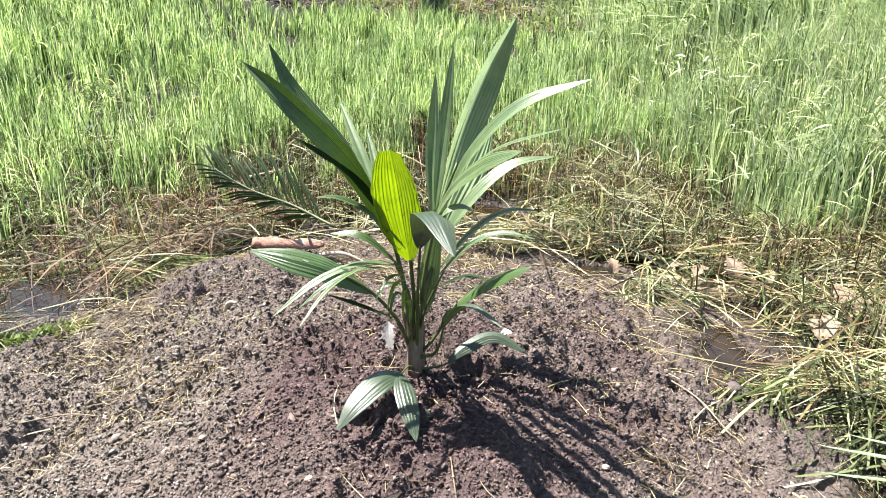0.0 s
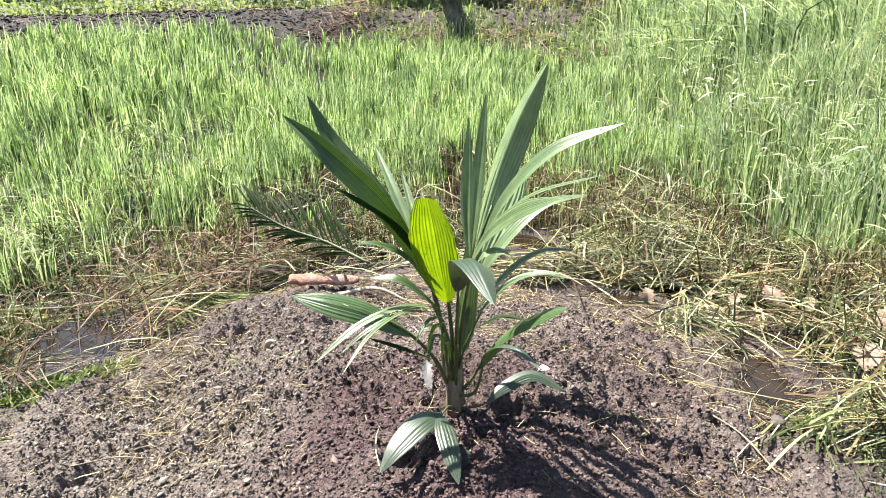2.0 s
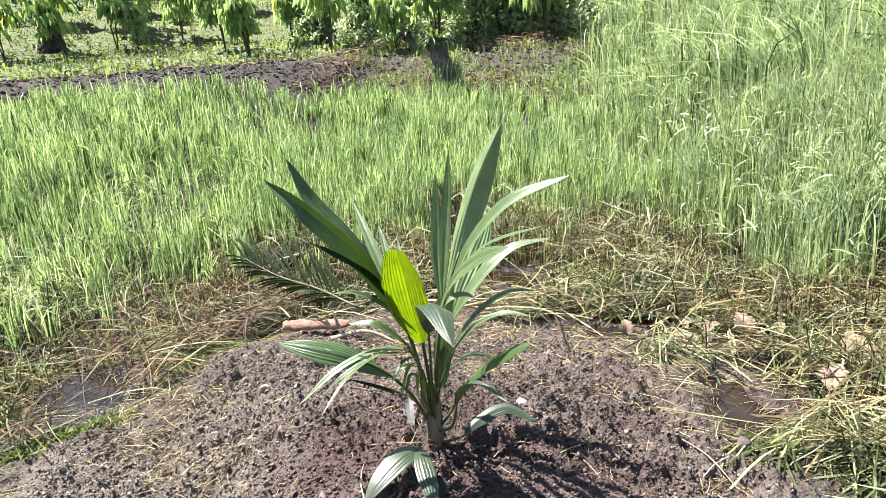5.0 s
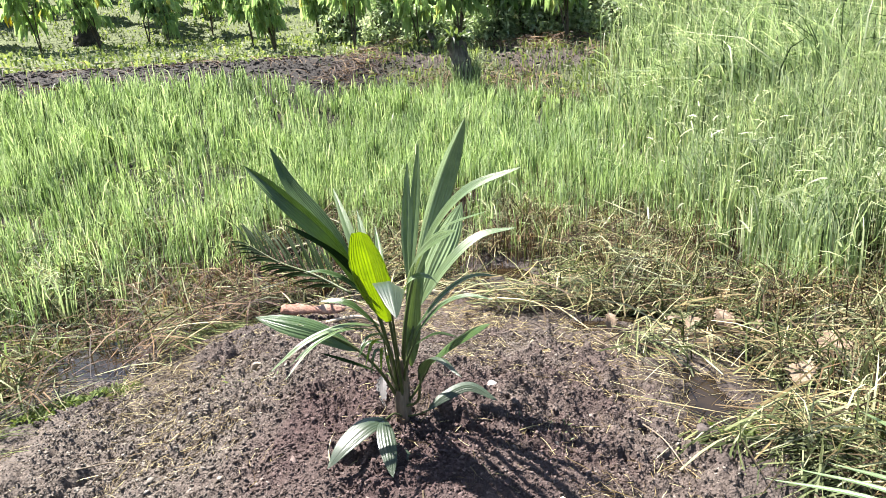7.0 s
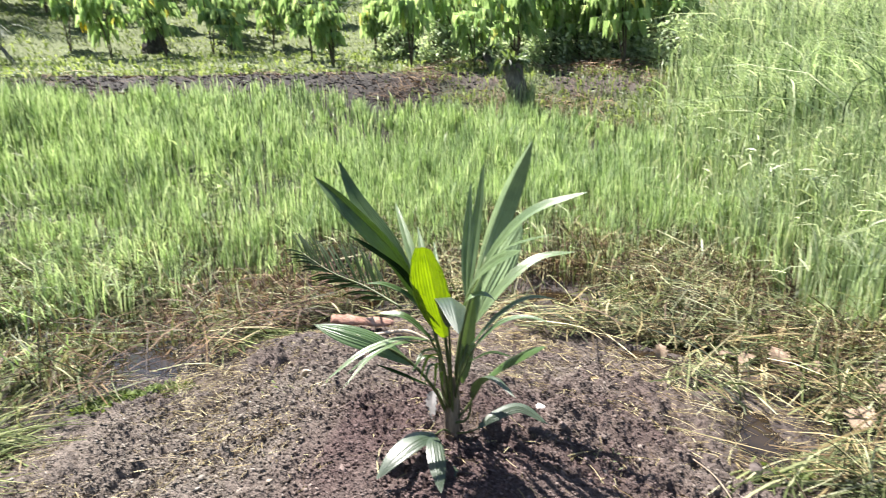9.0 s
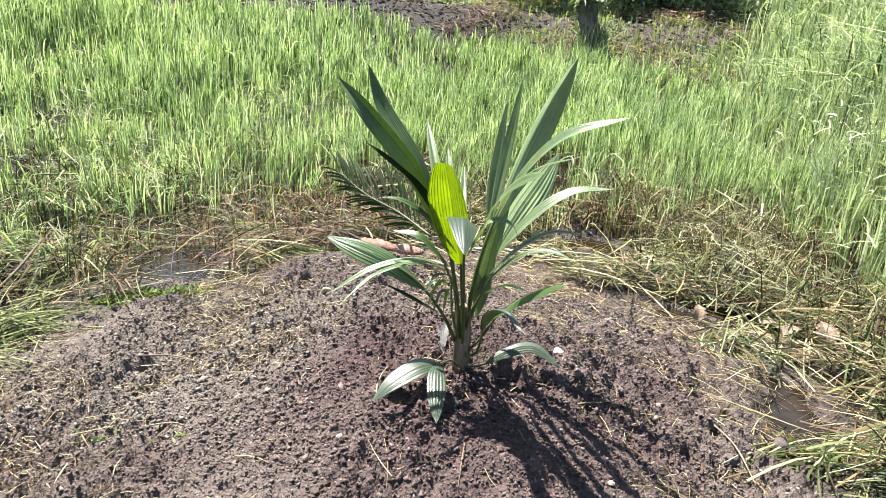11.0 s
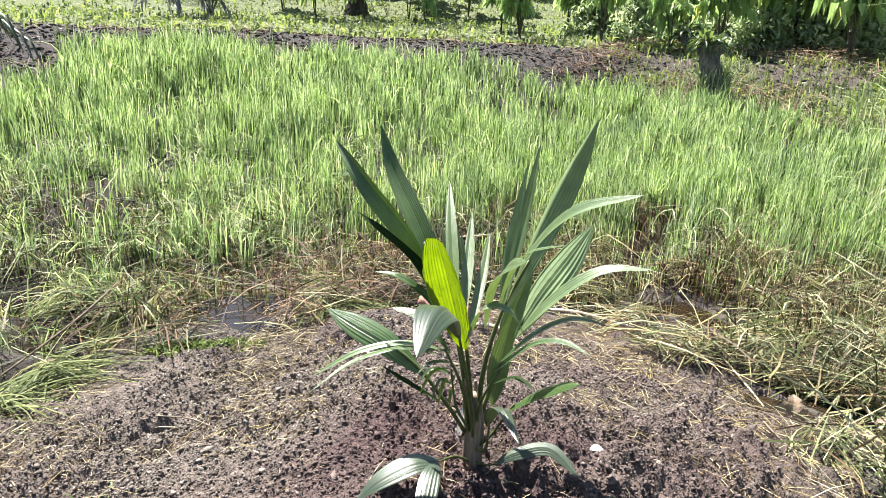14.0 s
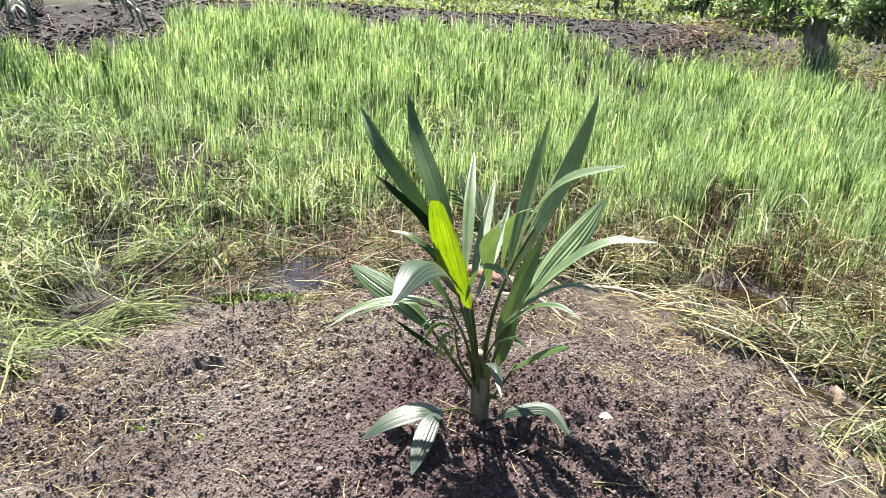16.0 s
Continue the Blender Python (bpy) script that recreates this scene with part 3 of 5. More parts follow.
# ---- the ground: one sheet, fine at the mound, coarse to the horizon ----
gx = np.concatenate([-np.geomspace(400, 12, 26), np.arange(-11.5, -5.0, 0.25), np.arange(-4.9, -2.5, 0.05), np.arange(-2.45, 1.56, 0.0135), np.arange(1.6, 3.0, 0.05), np.arange(3.1, 12, 0.25), np.geomspace(12.5, 400, 26)])
gy = np.concatenate([-np.geomspace(400, 6, 24), np.arange(-5.5, -1.5, 0.25), np.arange(-1.45, 0.6, 0.06), np.arange(0.62, 4.3, 0.0135), np.arange(4.34, 7.0, 0.06), np.arange(7.2, 22, 0.25), np.geomspace(22.5, 400, 26)])
GX, GY = np.meshgrid(gx, gy)
GZ = height(GX, GY)
nx, ny = len(gx), len(gy)
idx = np.arange(nx * ny).reshape(ny, nx)
cells = np.stack([idx[:-1, :-1], idx[:-1, 1:], idx[1:, 1:], idx[1:, :-1]], -1).reshape(-1, 4)
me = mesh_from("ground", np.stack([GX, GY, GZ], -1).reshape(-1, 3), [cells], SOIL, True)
fx, fy = GX.ravel(), GY.ravel()
fr = np.hypot(fx - 0.5, fy)


def humus_zone(x, y):
    r = np.hypot(x - 0.5, y) + 0.9 * (fractal(x, y, 0.6, 3, 61) - 0.5) + 1.7 * smooth(-7.5, -8.5, x) * (1 - smooth(5.4, 6.6, y))
    return smooth(12.5, 12.9, r) * (1 - smooth(14.2, 15.3, r - 0.5 * smooth(-9.0, -4.0, x))) * (1 - smooth(-1.0, 1.5, x)) * (1 - 0.6 * smooth(-4.5, -2.5, x))


def bare_bank(x, y):
    """1 on the scraped earth beside the stump."""
    q = np.hypot((x + 0.7) / 1.3, (y - 15.0) / 1.1)
    q2 = np.hypot((x + 3.2) / 0.9, (y - 14.4) / 0.7)
    return 1 - smooth(0.7, 1.2, np.minimum(q, q2) + 0.7 * (fractal(x, y, 1.3, 3, 66) - 0.5))


wet = np.zeros(len(fx))
for cx, cy, rx, ry, level, turn in PUDDLES:
    wet = np.maximum(wet, 1 - smooth(0.9, 1.9, puddle_mask(fx, fy, cx, cy, rx, ry, turn, 0.5)))
wet = np.maximum(wet, 0.8 * smooth(0.55, 0.75, fractal(fx, fy, 1.6, 3, 71)) * smooth(0.75, 1.0, soil_edge(fx, fy)) * (fr < 6))
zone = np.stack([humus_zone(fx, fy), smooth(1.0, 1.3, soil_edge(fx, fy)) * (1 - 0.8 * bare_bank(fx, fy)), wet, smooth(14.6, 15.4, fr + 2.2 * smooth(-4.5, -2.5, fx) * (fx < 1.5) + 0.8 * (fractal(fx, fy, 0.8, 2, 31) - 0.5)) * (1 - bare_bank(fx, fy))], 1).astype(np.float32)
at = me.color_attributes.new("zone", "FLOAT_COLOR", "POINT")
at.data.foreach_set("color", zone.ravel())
tagged(new("ground", me), "crumbly purple-brown earth mound rising from muddy grassland", "ground", kind="structure")

for cx, cy, rx, ry, level, turn in PUDDLES:
    bm = bmesh.new()
    a = radians(turn)
    for k in range(48):
        q = 2 * math.pi * k / 48
        u, v = 1.5 * rx * math.cos(q), 1.5 * ry * math.sin(q)
        bm.verts.new((cx + u * math.cos(a) - v * math.sin(a), cy + u * math.sin(a) + v * math.cos(a), level))
    bm.faces.new(bm.verts)
    tagged(part("puddle_water", bm, WATER), "shallow brown rain water in a muddy hollow", "puddle", kind="structure")

# ---- loose earth ----
x, y = scatter(165000, -2.4, 1.5, 0.7, 4.2, lambda x, y: (1 - smooth(0.82, 1.05, soil_edge(x, y))) * (0.55 + 0.45 * smooth(0.35, 0.6, fractal(x, y, 2.5, 2, 81))))
tagged(new("soil_crumbs", crumbs("soil_crumbs", x, y, 0.0045 + 0.0095 * RNG.random(len(x)) ** 3, CLOD, 0.28)), "small crumbs of dug brown earth on the mound", "soil", kind="stuff")
x, y = scatter(6000, -2.1, 1.3, 0.8, 3.8, lambda x, y: (1 - smooth(0.75, 1.0, soil_edge(x, y))) * smooth(0.4, 0.6, fractal(x, y, 1.7, 2, 82)))
tagged(new("soil_clods", crumbs("soil_clods", x, y, 0.010 + 0.014 * RNG.random(len(x)) ** 2, CLOD, 0.55)), "larger clods of dug brown earth on the mound", "soil", kind="stuff")
x, y = scatter(60000, -22, 3, 2, 18, humus_zone)
tagged(new("humus_clods", crumbs("humus_clods", x, y, 0.015 + 0.06 * RNG.random(len(x)) ** 2.5, HUMUS, 0.3, 0.6)), "dark lumps of turned humus along the garden's edge", "soil", kind="stuff")

x, y = scatter(13000, -22, 3, 2, 18, humus_zone)
LITTER = [x, y]

# ---- grass ----


def trampled(x, y):
    """1 where the grass beside the path has been trodden down."""
    r = np.hypot(x - 0.5, y) + 1.2 * (fractal(x, y, 0.7, 2, 92) - 0.5)
    return smooth(-2.4, -4.2, x) * (1 - smooth(8.6, 9.8, r))


def meadow(x, y):
    """Share of standing green grass."""
    r = np.hypot(x - 0.5, y)
    inner = 6.2 + 0.7 * (fractal(x, y, 0.9, 2, 91) - 0.5) - 0.1 * smooth(-2.0, -4.0, x) - 0.9 * smooth(1.2, 2.4, x)
    edge = smooth(10.6, 11.4, r + 0.8 * (fractal(x, y, 1.1, 2, 93) - 0.5)) * smooth(-7.5, -8.5, x) * (1 - smooth(5.6, 6.6, y))
    return (1 - edge) * (1 - 0.75 * trampled(x, y)) * (0.25 * smooth(inner - 0.6, inner, r) + 0.75 * smooth(inner - 0.1, inner + 1.3, r)) * (1 - humus_zone(x, y)) * (1 - smooth(12.2, 12.9, r) * (x < 1))


def patch(x, y):
    """Lushness of the meadow: 0 bare, 1 rank; one dark hollow with a rank clump behind it."""
    hollow = np.exp(-((x + 7.5) ** 2 + (y - 6.6) ** 2) / 0.35)
    clump = np.exp(-((x + 8.3) ** 2 + (y - 7.5) ** 2) / 0.7)
    return fractal(x, y, 0.7, 3, 95) * (1 - 0.9 * hollow) + 0.7 * clump


def stuff(name, mesh, label, category="grass"):
    return tagged(new(name, mesh), label, category, kind="stuff")


def tufts(count, per, x0, x1, y0, y1, keep, spread):
    """Blades that stand in tufts: places, and for each blade its tuft's lean and vigour."""
    cx, cy = scatter(count, x0, x1, y0, y1, keep)
    n = RNG.integers(per // 2, per * 3 // 2, len(cx))
    a = RNG.uniform(0, 2 * np.pi, len(cx))
    lean = np.stack([np.cos(a), np.sin(a)], 1) * np.abs(RNG.normal(0.2, 0.2, len(cx)))[:, None]
    vigour = RNG.normal(0, 1, len(cx))
    wide = spread * RNG.uniform(0.5, 1.5, len(cx))
    i = np.repeat(np.arange(len(cx)), n)
    return cx[i] + RNG.normal(0, 1, len(i)) * wide[i], cy[i] + RNG.normal(0, 1, len(i)) * wide[i], lean[i], vigour[i]


def far(x, y):
    return np.hypot(x - 0.5, y)


x, y, ld, vg = tufts(14500, 19, -14, 2.2, 1.0, 13.2, lambda x, y: meadow(x, y) * (0.35 + 0.65 * smooth(0.32, 0.5, patch(x, y))) * np.where(far(x, y) > 9, 0.7, 1.0), 0.05)
h = (0.16 + 0.52 * patch(x, y) + 0.06 * vg + 0.08 * RNG.normal(0, 1, len(x))).clip(0.12, 0.9)
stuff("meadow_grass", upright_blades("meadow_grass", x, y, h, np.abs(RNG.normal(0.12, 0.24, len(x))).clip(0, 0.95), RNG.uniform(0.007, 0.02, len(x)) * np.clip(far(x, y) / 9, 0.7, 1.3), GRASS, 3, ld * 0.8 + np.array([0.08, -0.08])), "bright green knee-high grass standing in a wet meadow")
x, y = scatter(90000, -9, 4, 2.5, 9.5, lambda x, y: meadow(x, y) * (1 - smooth(6.6, 8.2, far(x, y))))
stuff("dead_sward", upright_blades("dead_sward", x, y, RNG.uniform(0.1, 0.32, len(x)), np.abs(RNG.normal(0.4, 0.3, len(x))).clip(0, 0.95), RNG.uniform(0.006, 0.013, len(x)), DEAD_BASE, 2), "reddish brown dead grass at the foot of the meadow")
x, y, ld, vg = tufts(4600, 17, 1.0, 9, 3.6, 14, lambda x, y: meadow(x, y) * smooth(0.8, 2.6, x) * (0.35 + 0.65 * smooth(0.38, 0.5, patch(x, y))), 0.06)
h = (0.38 + 0.3 * patch(x, y) + 0.5 * smooth(0.8, 3.6, x) + 0.02 * (y - 5) + 0.1 * vg + 0.12 * RNG.normal(0, 1, len(x))).clip(0.2, 1.6)
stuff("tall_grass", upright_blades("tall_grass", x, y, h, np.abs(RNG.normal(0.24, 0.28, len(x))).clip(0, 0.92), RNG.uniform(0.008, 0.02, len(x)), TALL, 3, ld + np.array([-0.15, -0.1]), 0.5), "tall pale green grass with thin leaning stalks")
x, y, ld, vg = tufts(1500, 14, 0.3, 14, 9.5, 18, lambda x, y: smooth(0.2, 1.4, x - 0.12 * (y - 13) * (y > 13) + 0.9 * (fractal(x, y, 0.8, 2, 33) - 0.5)) * smooth(10.0, 12.0, y + 0.5 * x), 0.16)
h = (0.95 + 0.55 * smooth(0.6, 3, x) + 0.2 * vg + 0.2 * RNG.normal(0, 1, len(x))).clip(0.3, 2.2)
stuff("reed_grass", upright_blades("reed_grass", x, y, h, np.abs(RNG.normal(0.45, 0.25, len(x))).clip(0, 0.92), RNG.uniform(0.012, 0.032, len(x)), TALL, 5, ld + np.array([-0.25, -0.2]), 0.6), "tall drooping reed grass at the meadow's edge")


x, y = scatter(2600, 0.9, 7, 4.8, 12.5, lambda x, y: meadow(x, y) * smooth(0.9, 2.2, x))
k = len(x)
base = np.stack([x, y, height(x, y, False) + RNG.uniform(0.25, 0.85, k)], 1)
a = RNG.uniform(0, 2 * np.pi, k)
ln = RNG.uniform(0.1, 0.24, k)
tip = base + np.stack([np.cos(a) * ln, np.sin(a) * ln, RNG.normal(-0.1, 0.3, k) * ln], 1)
stuff("broad_blades", strips("broad_blades", base, tip, np.tile([0, 0, 0.02], (k, 1)), RNG.uniform(0.012, 0.024, k), STALK, None, 3), "short broad pale grass leaves held among tall grass")
x, y = scatter(30000, -9, 9, -8, 2.5, lambda x, y: smooth(1.35, 1.7, np.hypot((x + 0.2) / 2.2, (y - 0.8) / 2.6)) * (0.3 + 0.7 * smooth(0.35, 0.5, patch(x, y))) * (1 - (y > 0.8) * (x > -4) * (x < 2.3)))
stuff("path_grass", upright_blades("path_grass", x, y, RNG.uniform(0.1, 0.35, len(x)), np.abs(RNG.normal(0.35, 0.3, len(x))).clip(0, 0.95), RNG.uniform(0.006, 0.014, len(x)), GRASS, 2), "short green grass beside the path")


x, y = scatter(2600, 0.8, 8, 4.6, 13, meadow)
h = (0.7 + 0.35 * smooth(1, 4, x) + 0.2 * RNG.normal(0, 1, len(x))).clip(0.3, 1.6)
stuff("seed_stalks", upright_blades("seed_stalks", x, y, h, np.abs(RNG.normal(0.5, 0.3, len(x))).clip(0, 0.95), RNG.uniform(0.008, 0.018, len(x)), STALK, 5, (-0.2, -0.1), 0.3), "pale bent grass stalks rising from the tall grass")
x, y = scatter(1500, -10, 1.5, 3, 12, meadow)
h = (0.45 + 0.1 * RNG.normal(0, 1, len(x))).clip(0.2, 0.8)
stuff("bent_stalks", upright_blades("bent_stalks", x, y, h, np.abs(RNG.normal(0.6, 0.2, len(x))).clip(0, 0.95), RNG.uniform(0.009, 0.018, len(x)), STALK, 5, None, 0.3), "pale bent grass blades in the meadow")


def dry_place(x, y):
    v = np.ones(len(x))
    for cx, cy, rx, ry, level, turn in PUDDLES:
        v = v * (0.02 + 0.98 * smooth(1.2, 2.3, puddle_mask(x, y, cx, cy, rx, ry, turn)))
    return v


def clear_of_water(x, y, wide=0.0):
    """0 within half a blade's length of a puddle, 1 away from it."""
    v = np.ones(len(x))
    for cx, cy, rx, ry, level, turn in PUDDLES:
        v = v * (0.06 + 0.94 * smooth(0.04 + wide, 0.26 + wide, np.hypot(x - cx, y - cy) - 0.55 * max(rx, ry)))
    return v


def gaps(x, y):
    """0 in the hollows of black mud, its colour darkened for shade, between the heaps of cut grass, 1 elsewhere."""
    return (1 - 0.85 * (1 - smooth(0.44, 0.54, fractal(x, y, 1.5, 2, 45)))) * (1 - 0.86 * smooth(0.03, 0.2, hollow(x, y)))


def thin(x):
    """Sparser cover on the wet side of the mound."""
    return 1 - 0.5 * smooth(-1.0, -2.0, x) * (1 - smooth(-5.5, -6.5, x))


DRY_LEAVES = [
    (1.456, 3.91, 0.17, 110, 0.7, 0.3, 0.09, "dry tan broad leaf standing in the straw"),
    (1.31, 3.97, 0.12, 30, 0.3, 0.35, 0.05, "small pale dry leaf curled on the straw"),
    (1.70, 3.98, 0.12, 70, 0.5, 0.3, 0.06, "dry brown leaf in the straw"),
    (1.78, 3.29, 0.19, 60, 0.4, 0.2, 0.04, "dry tan leaf lying on straw"),
    (2.10, 3.85, 0.32, 100, 0.45, 0.15, 0.07, "large pale dry leaf lying on the straw"),
    (0.78, 4.0, 0.12, 100, 0.8, 0.35, 0.05, "dry leaf standing in a small puddle"),
    (1.20, 4.15, 0.09, 10, 0.2, 0.3, 0.04, "small dry leaf in the straw"),
]


def clear_of_leaves(x, y):
    """Less straw where the broad dry leaves lie on top."""
    v = np.ones(len(x))
    for row in DRY_LEAVES:
        v = v * (0.15 + 0.85 * smooth(0.1, 0.3, np.hypot(x - row[0], y - row[1] + 0.06)))
    return v


def border(x, y):
    """The trampled ring between the bare mound and the standing grass."""
    return clear_of_leaves(x, y) * dry_place(x, y) * thin(x) * gaps(x, y) * (0.12 + 0.88 * smooth(0.42, 0.56, fractal(x, y, 2.6, 2, 44))) * smooth(0.98, 1.15, soil_edge(x, y)) * (1 - 0.9 * smooth(6.1, 7.0, np.hypot(x - 0.5, y) + 1.5 * smooth(-2.5, -4, x)))


x, y = scatter(62000, -6, 4.4, 1.0, 7.4, lambda x, y: border(x, y) * clear_of_water(x, y) * (1 - 0.72 * smooth(-0.8, -2.0, x)))
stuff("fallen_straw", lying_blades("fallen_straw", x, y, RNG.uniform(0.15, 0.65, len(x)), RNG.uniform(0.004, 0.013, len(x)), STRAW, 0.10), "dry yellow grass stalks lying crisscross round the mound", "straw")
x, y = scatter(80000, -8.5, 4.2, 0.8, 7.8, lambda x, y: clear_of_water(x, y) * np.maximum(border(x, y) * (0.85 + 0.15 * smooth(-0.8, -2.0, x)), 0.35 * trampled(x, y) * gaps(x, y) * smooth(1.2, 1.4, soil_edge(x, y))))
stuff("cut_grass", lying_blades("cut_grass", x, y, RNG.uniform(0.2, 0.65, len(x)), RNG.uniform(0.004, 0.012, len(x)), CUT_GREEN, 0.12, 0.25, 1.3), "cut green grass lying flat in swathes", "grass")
x, y = scatter(64000, -6.5, 5.0, 2.0, 8.6, lambda x, y: clear_of_leaves(x, y) * clear_of_water(x, y) * thin(x) * gaps(x, y) * smooth(1.3, 1.5, soil_edge(x, y)) * (1 - smooth(6.8, 8.2, far(x, y))))
h = RNG.uniform(0.12, 0.42, len(x))
k = len(x) * 9 // 20
q = k * 3 // 5
stuff("leaning_grass", upright_blades("leaning_grass", x[:q], y[:q], h[:q] * 1.3, np.abs(RNG.normal(0.65, 0.28, q)).clip(0, 0.97), RNG.uniform(0.006, 0.015, q), CUT_GREEN, 3), "yellow-green grass bent over at the meadow's edge")
stuff("dry_grass", upright_blades("dry_grass", x[q:k], y[q:k], h[q:k] * 1.2, np.abs(RNG.normal(0.65, 0.28, k - q)).clip(0, 0.97), RNG.uniform(0.005, 0.012, k - q), STRAW, 3), "yellow dry grass leaning over at the meadow's edge")
x, y, h = x[k:], y[k:], h[k:]
stuff("withered_stalks", upright_blades("withered_stalks", x, y, h * 1.05, np.abs(RNG.normal(0.5, 0.3, len(x))).clip(0, 0.95), RNG.uniform(0.005, 0.011, len(x)), DEAD_BASE, 2), "reddish brown withered grass bases at the meadow's edge", "grass")
x, y = scatter(42000, -8.5, 4.4, 1.2, 8.0, lambda x, y: clear_of_leaves(x, y) * clear_of_water(x, y) * thin(x) * gaps(x, y) * (0.45 + 0.55 * smooth(-1.0, -2.2, x)) * smooth(1.1, 1.3, soil_edge(x, y)) * (0.2 + 0.8 * smooth(0.45, 0.6, fractal(x, y, 1.3, 2, 99))))
h = RNG.uniform(0.12, 0.42, len(x))
stuff("border_grass", upright_blades("border_grass", x, y, h, np.abs(RNG.normal(0.55, 0.3, len(x))).clip(0, 0.97), RNG.uniform(0.007, 0.017, len(x)), CUT_GREEN, 3), "loose yellow-green grass blades growing through the straw", "grass")
x, y = scatter(18000, -6.5, 2.4, 2.2, 6.9, lambda x, y: clear_of_water(x, y) * (1 - 0.7 * trampled(x, y)) * smooth(5.2, 5.6, far(x, y)) * (1 - smooth(6.1, 6.7, far(x, y))) * (0.25 + 0.75 * smooth(0.4, 0.55, fractal(x, y, 1.4, 2, 97))))
stuff("stubble", upright_blades("stubble", x, y, RNG.uniform(0.12, 0.42, len(x)), np.abs(RNG.normal(0.3, 0.3, len(x))).clip(0, 0.95), RNG.uniform(0.006, 0.012, len(x)), DEAD_BASE, 3), "reddish brown stubble along the rim of the meadow", "grass")
x, y = scatter(13000, -5.8, -1.7, 2.4, 5.6, lambda x, y: clear_of_water(x, y) * smooth(1.08, 1.2, soil_edge(x, y)) * (1 - smooth(1.75, 2.1, soil_edge(x, y))) * (0.2 + 0.8 * smooth(0.42, 0.55, fractal(x, y, 1.9, 2, 96))))
stuff("brown_stalks", lying_blades("brown_stalks", x, y, RNG.uniform(0.15, 0.6, len(x)), RNG.uniform(0.004, 0.011, len(x)), DEAD_BASE, 0.13), "wet brown grass stalks matted at the mound's edge", "straw")
x, y = scatter(34000, -9.5, -2.0, 1.0, 8.5, lambda x, y: trampled(x, y) * gaps(x, y) * smooth(1.35, 1.6, soil_edge(x, y)) * (0.25 + 0.75 * smooth(0.42, 0.58, fractal(x, y, 1.7, 2, 98))))
stuff("trodden_grass", upright_blades("trodden_grass", x, y, RNG.uniform(0.15, 0.45, len(x)), np.abs(RNG.normal(0.6, 0.3, len(x))).clip(0, 0.98), RNG.uniform(0.008, 0.02, len(x)), GRASS, 3), "trodden green grass leaning every way beside the meadow", "grass")
x, y = scatter(20000, -2.6, 1.6, 0.8, 4.8, lambda x, y: np.maximum(0.14 + 0.86 * smooth(0.65, 1.05, soil_edge(x, y)), 0.5 * smooth(2.9, 3.5, y)) * smooth(0.35, 0.6, fractal(x, y, 3.0, 2, 46)))
stuff("straw_on_soil", lying_blades("straw_on_soil", x, y, RNG.uniform(0.03, 0.25, len(x)), RNG.uniform(0.002, 0.005, len(x)), STRAW, 0.012, arch=0.03), "scattered dry straw on bare earth", "straw")

x, y = scatter(26000, -2.2, 1.4, 0.8, 4.4, lambda x, y: (1 - smooth(0.9, 1.15, soil_edge(x, y))) * (0.25 + 0.75 * np.maximum(smooth(-0.7, -1.3, x), smooth(2.7, 3.3, y))) * smooth(0.3, 0.6, fractal(x, y, 2.0, 2, 49)))
stuff("chaff", lying_blades("chaff", x, y, RNG.uniform(0.015, 0.08, len(x)), RNG.uniform(0.002, 0.004, len(x)), STRAW, 0.014, arch=0.05, levels=2), "short bits of straw mixed with the crumbled earth", "straw")



def swathe(name, label, centres, blades, direction, spread, length, pile, material):
    """Cut grass that fell in bundles: each a sheaf of nearly parallel blades, heaped up in its middle."""
    cx, cy = centres
    i = np.repeat(np.arange(len(cx)), blades)
    way = direction + RNG.normal(0, spread, len(cx))[i] + RNG.normal(0, 0.42, len(i))
    across, along = RNG.normal(0, 0.085, len(i)), RNG.normal(0, 0.13, len(i))
    x = cx[i] + along * np.cos(way) - across * np.sin(way)
    y = cy[i] + along * np.sin(way) + across * np.cos(way)
    ln = RNG.uniform(0.35, 1.0, len(i)) * length
    dx, dy = np.cos(way) * ln * 0.5, np.sin(way) * ln * 0.5
    up = pile * np.exp(-(across / 0.1) ** 2) * RNG.random(len(i)) + 0.012
    base = np.stack([x - dx, y - dy, height(x - dx, y - dy, False) + up * 0.7], 1)
    tip = np.stack([x + dx, y + dy, height(x + dx, y + dy, False) + up * 0.5], 1)
    top = height(x, y, False) + up
    sag = np.stack([RNG.normal(0, 0.03, len(i)), RNG.normal(0, 0.03, len(i)), np.maximum(top - (base[:, 2] + tip[:, 2]) / 2, 0.0)], 1)
    side = np.stack([-np.sin(way), np.cos(way), RNG.normal(0, 0.5, len(i))], 1)
    return stuff(name, strips(name, base, tip, sag, RNG.uniform(0.005, 0.012, len(i)), material, side, 4, 0.3), label)


def swathe_place(x, y):
    return smooth(1.0, 1.1, soil_edge(x, y)) * (1 - smooth(0.01, 0.08, hollow(x, y))) * clear_of_leaves(x, y) * clear_of_water(x, y, 0.16) * smooth(0.5, 0.8, np.hypot(x + 2.2, y - 2.65))


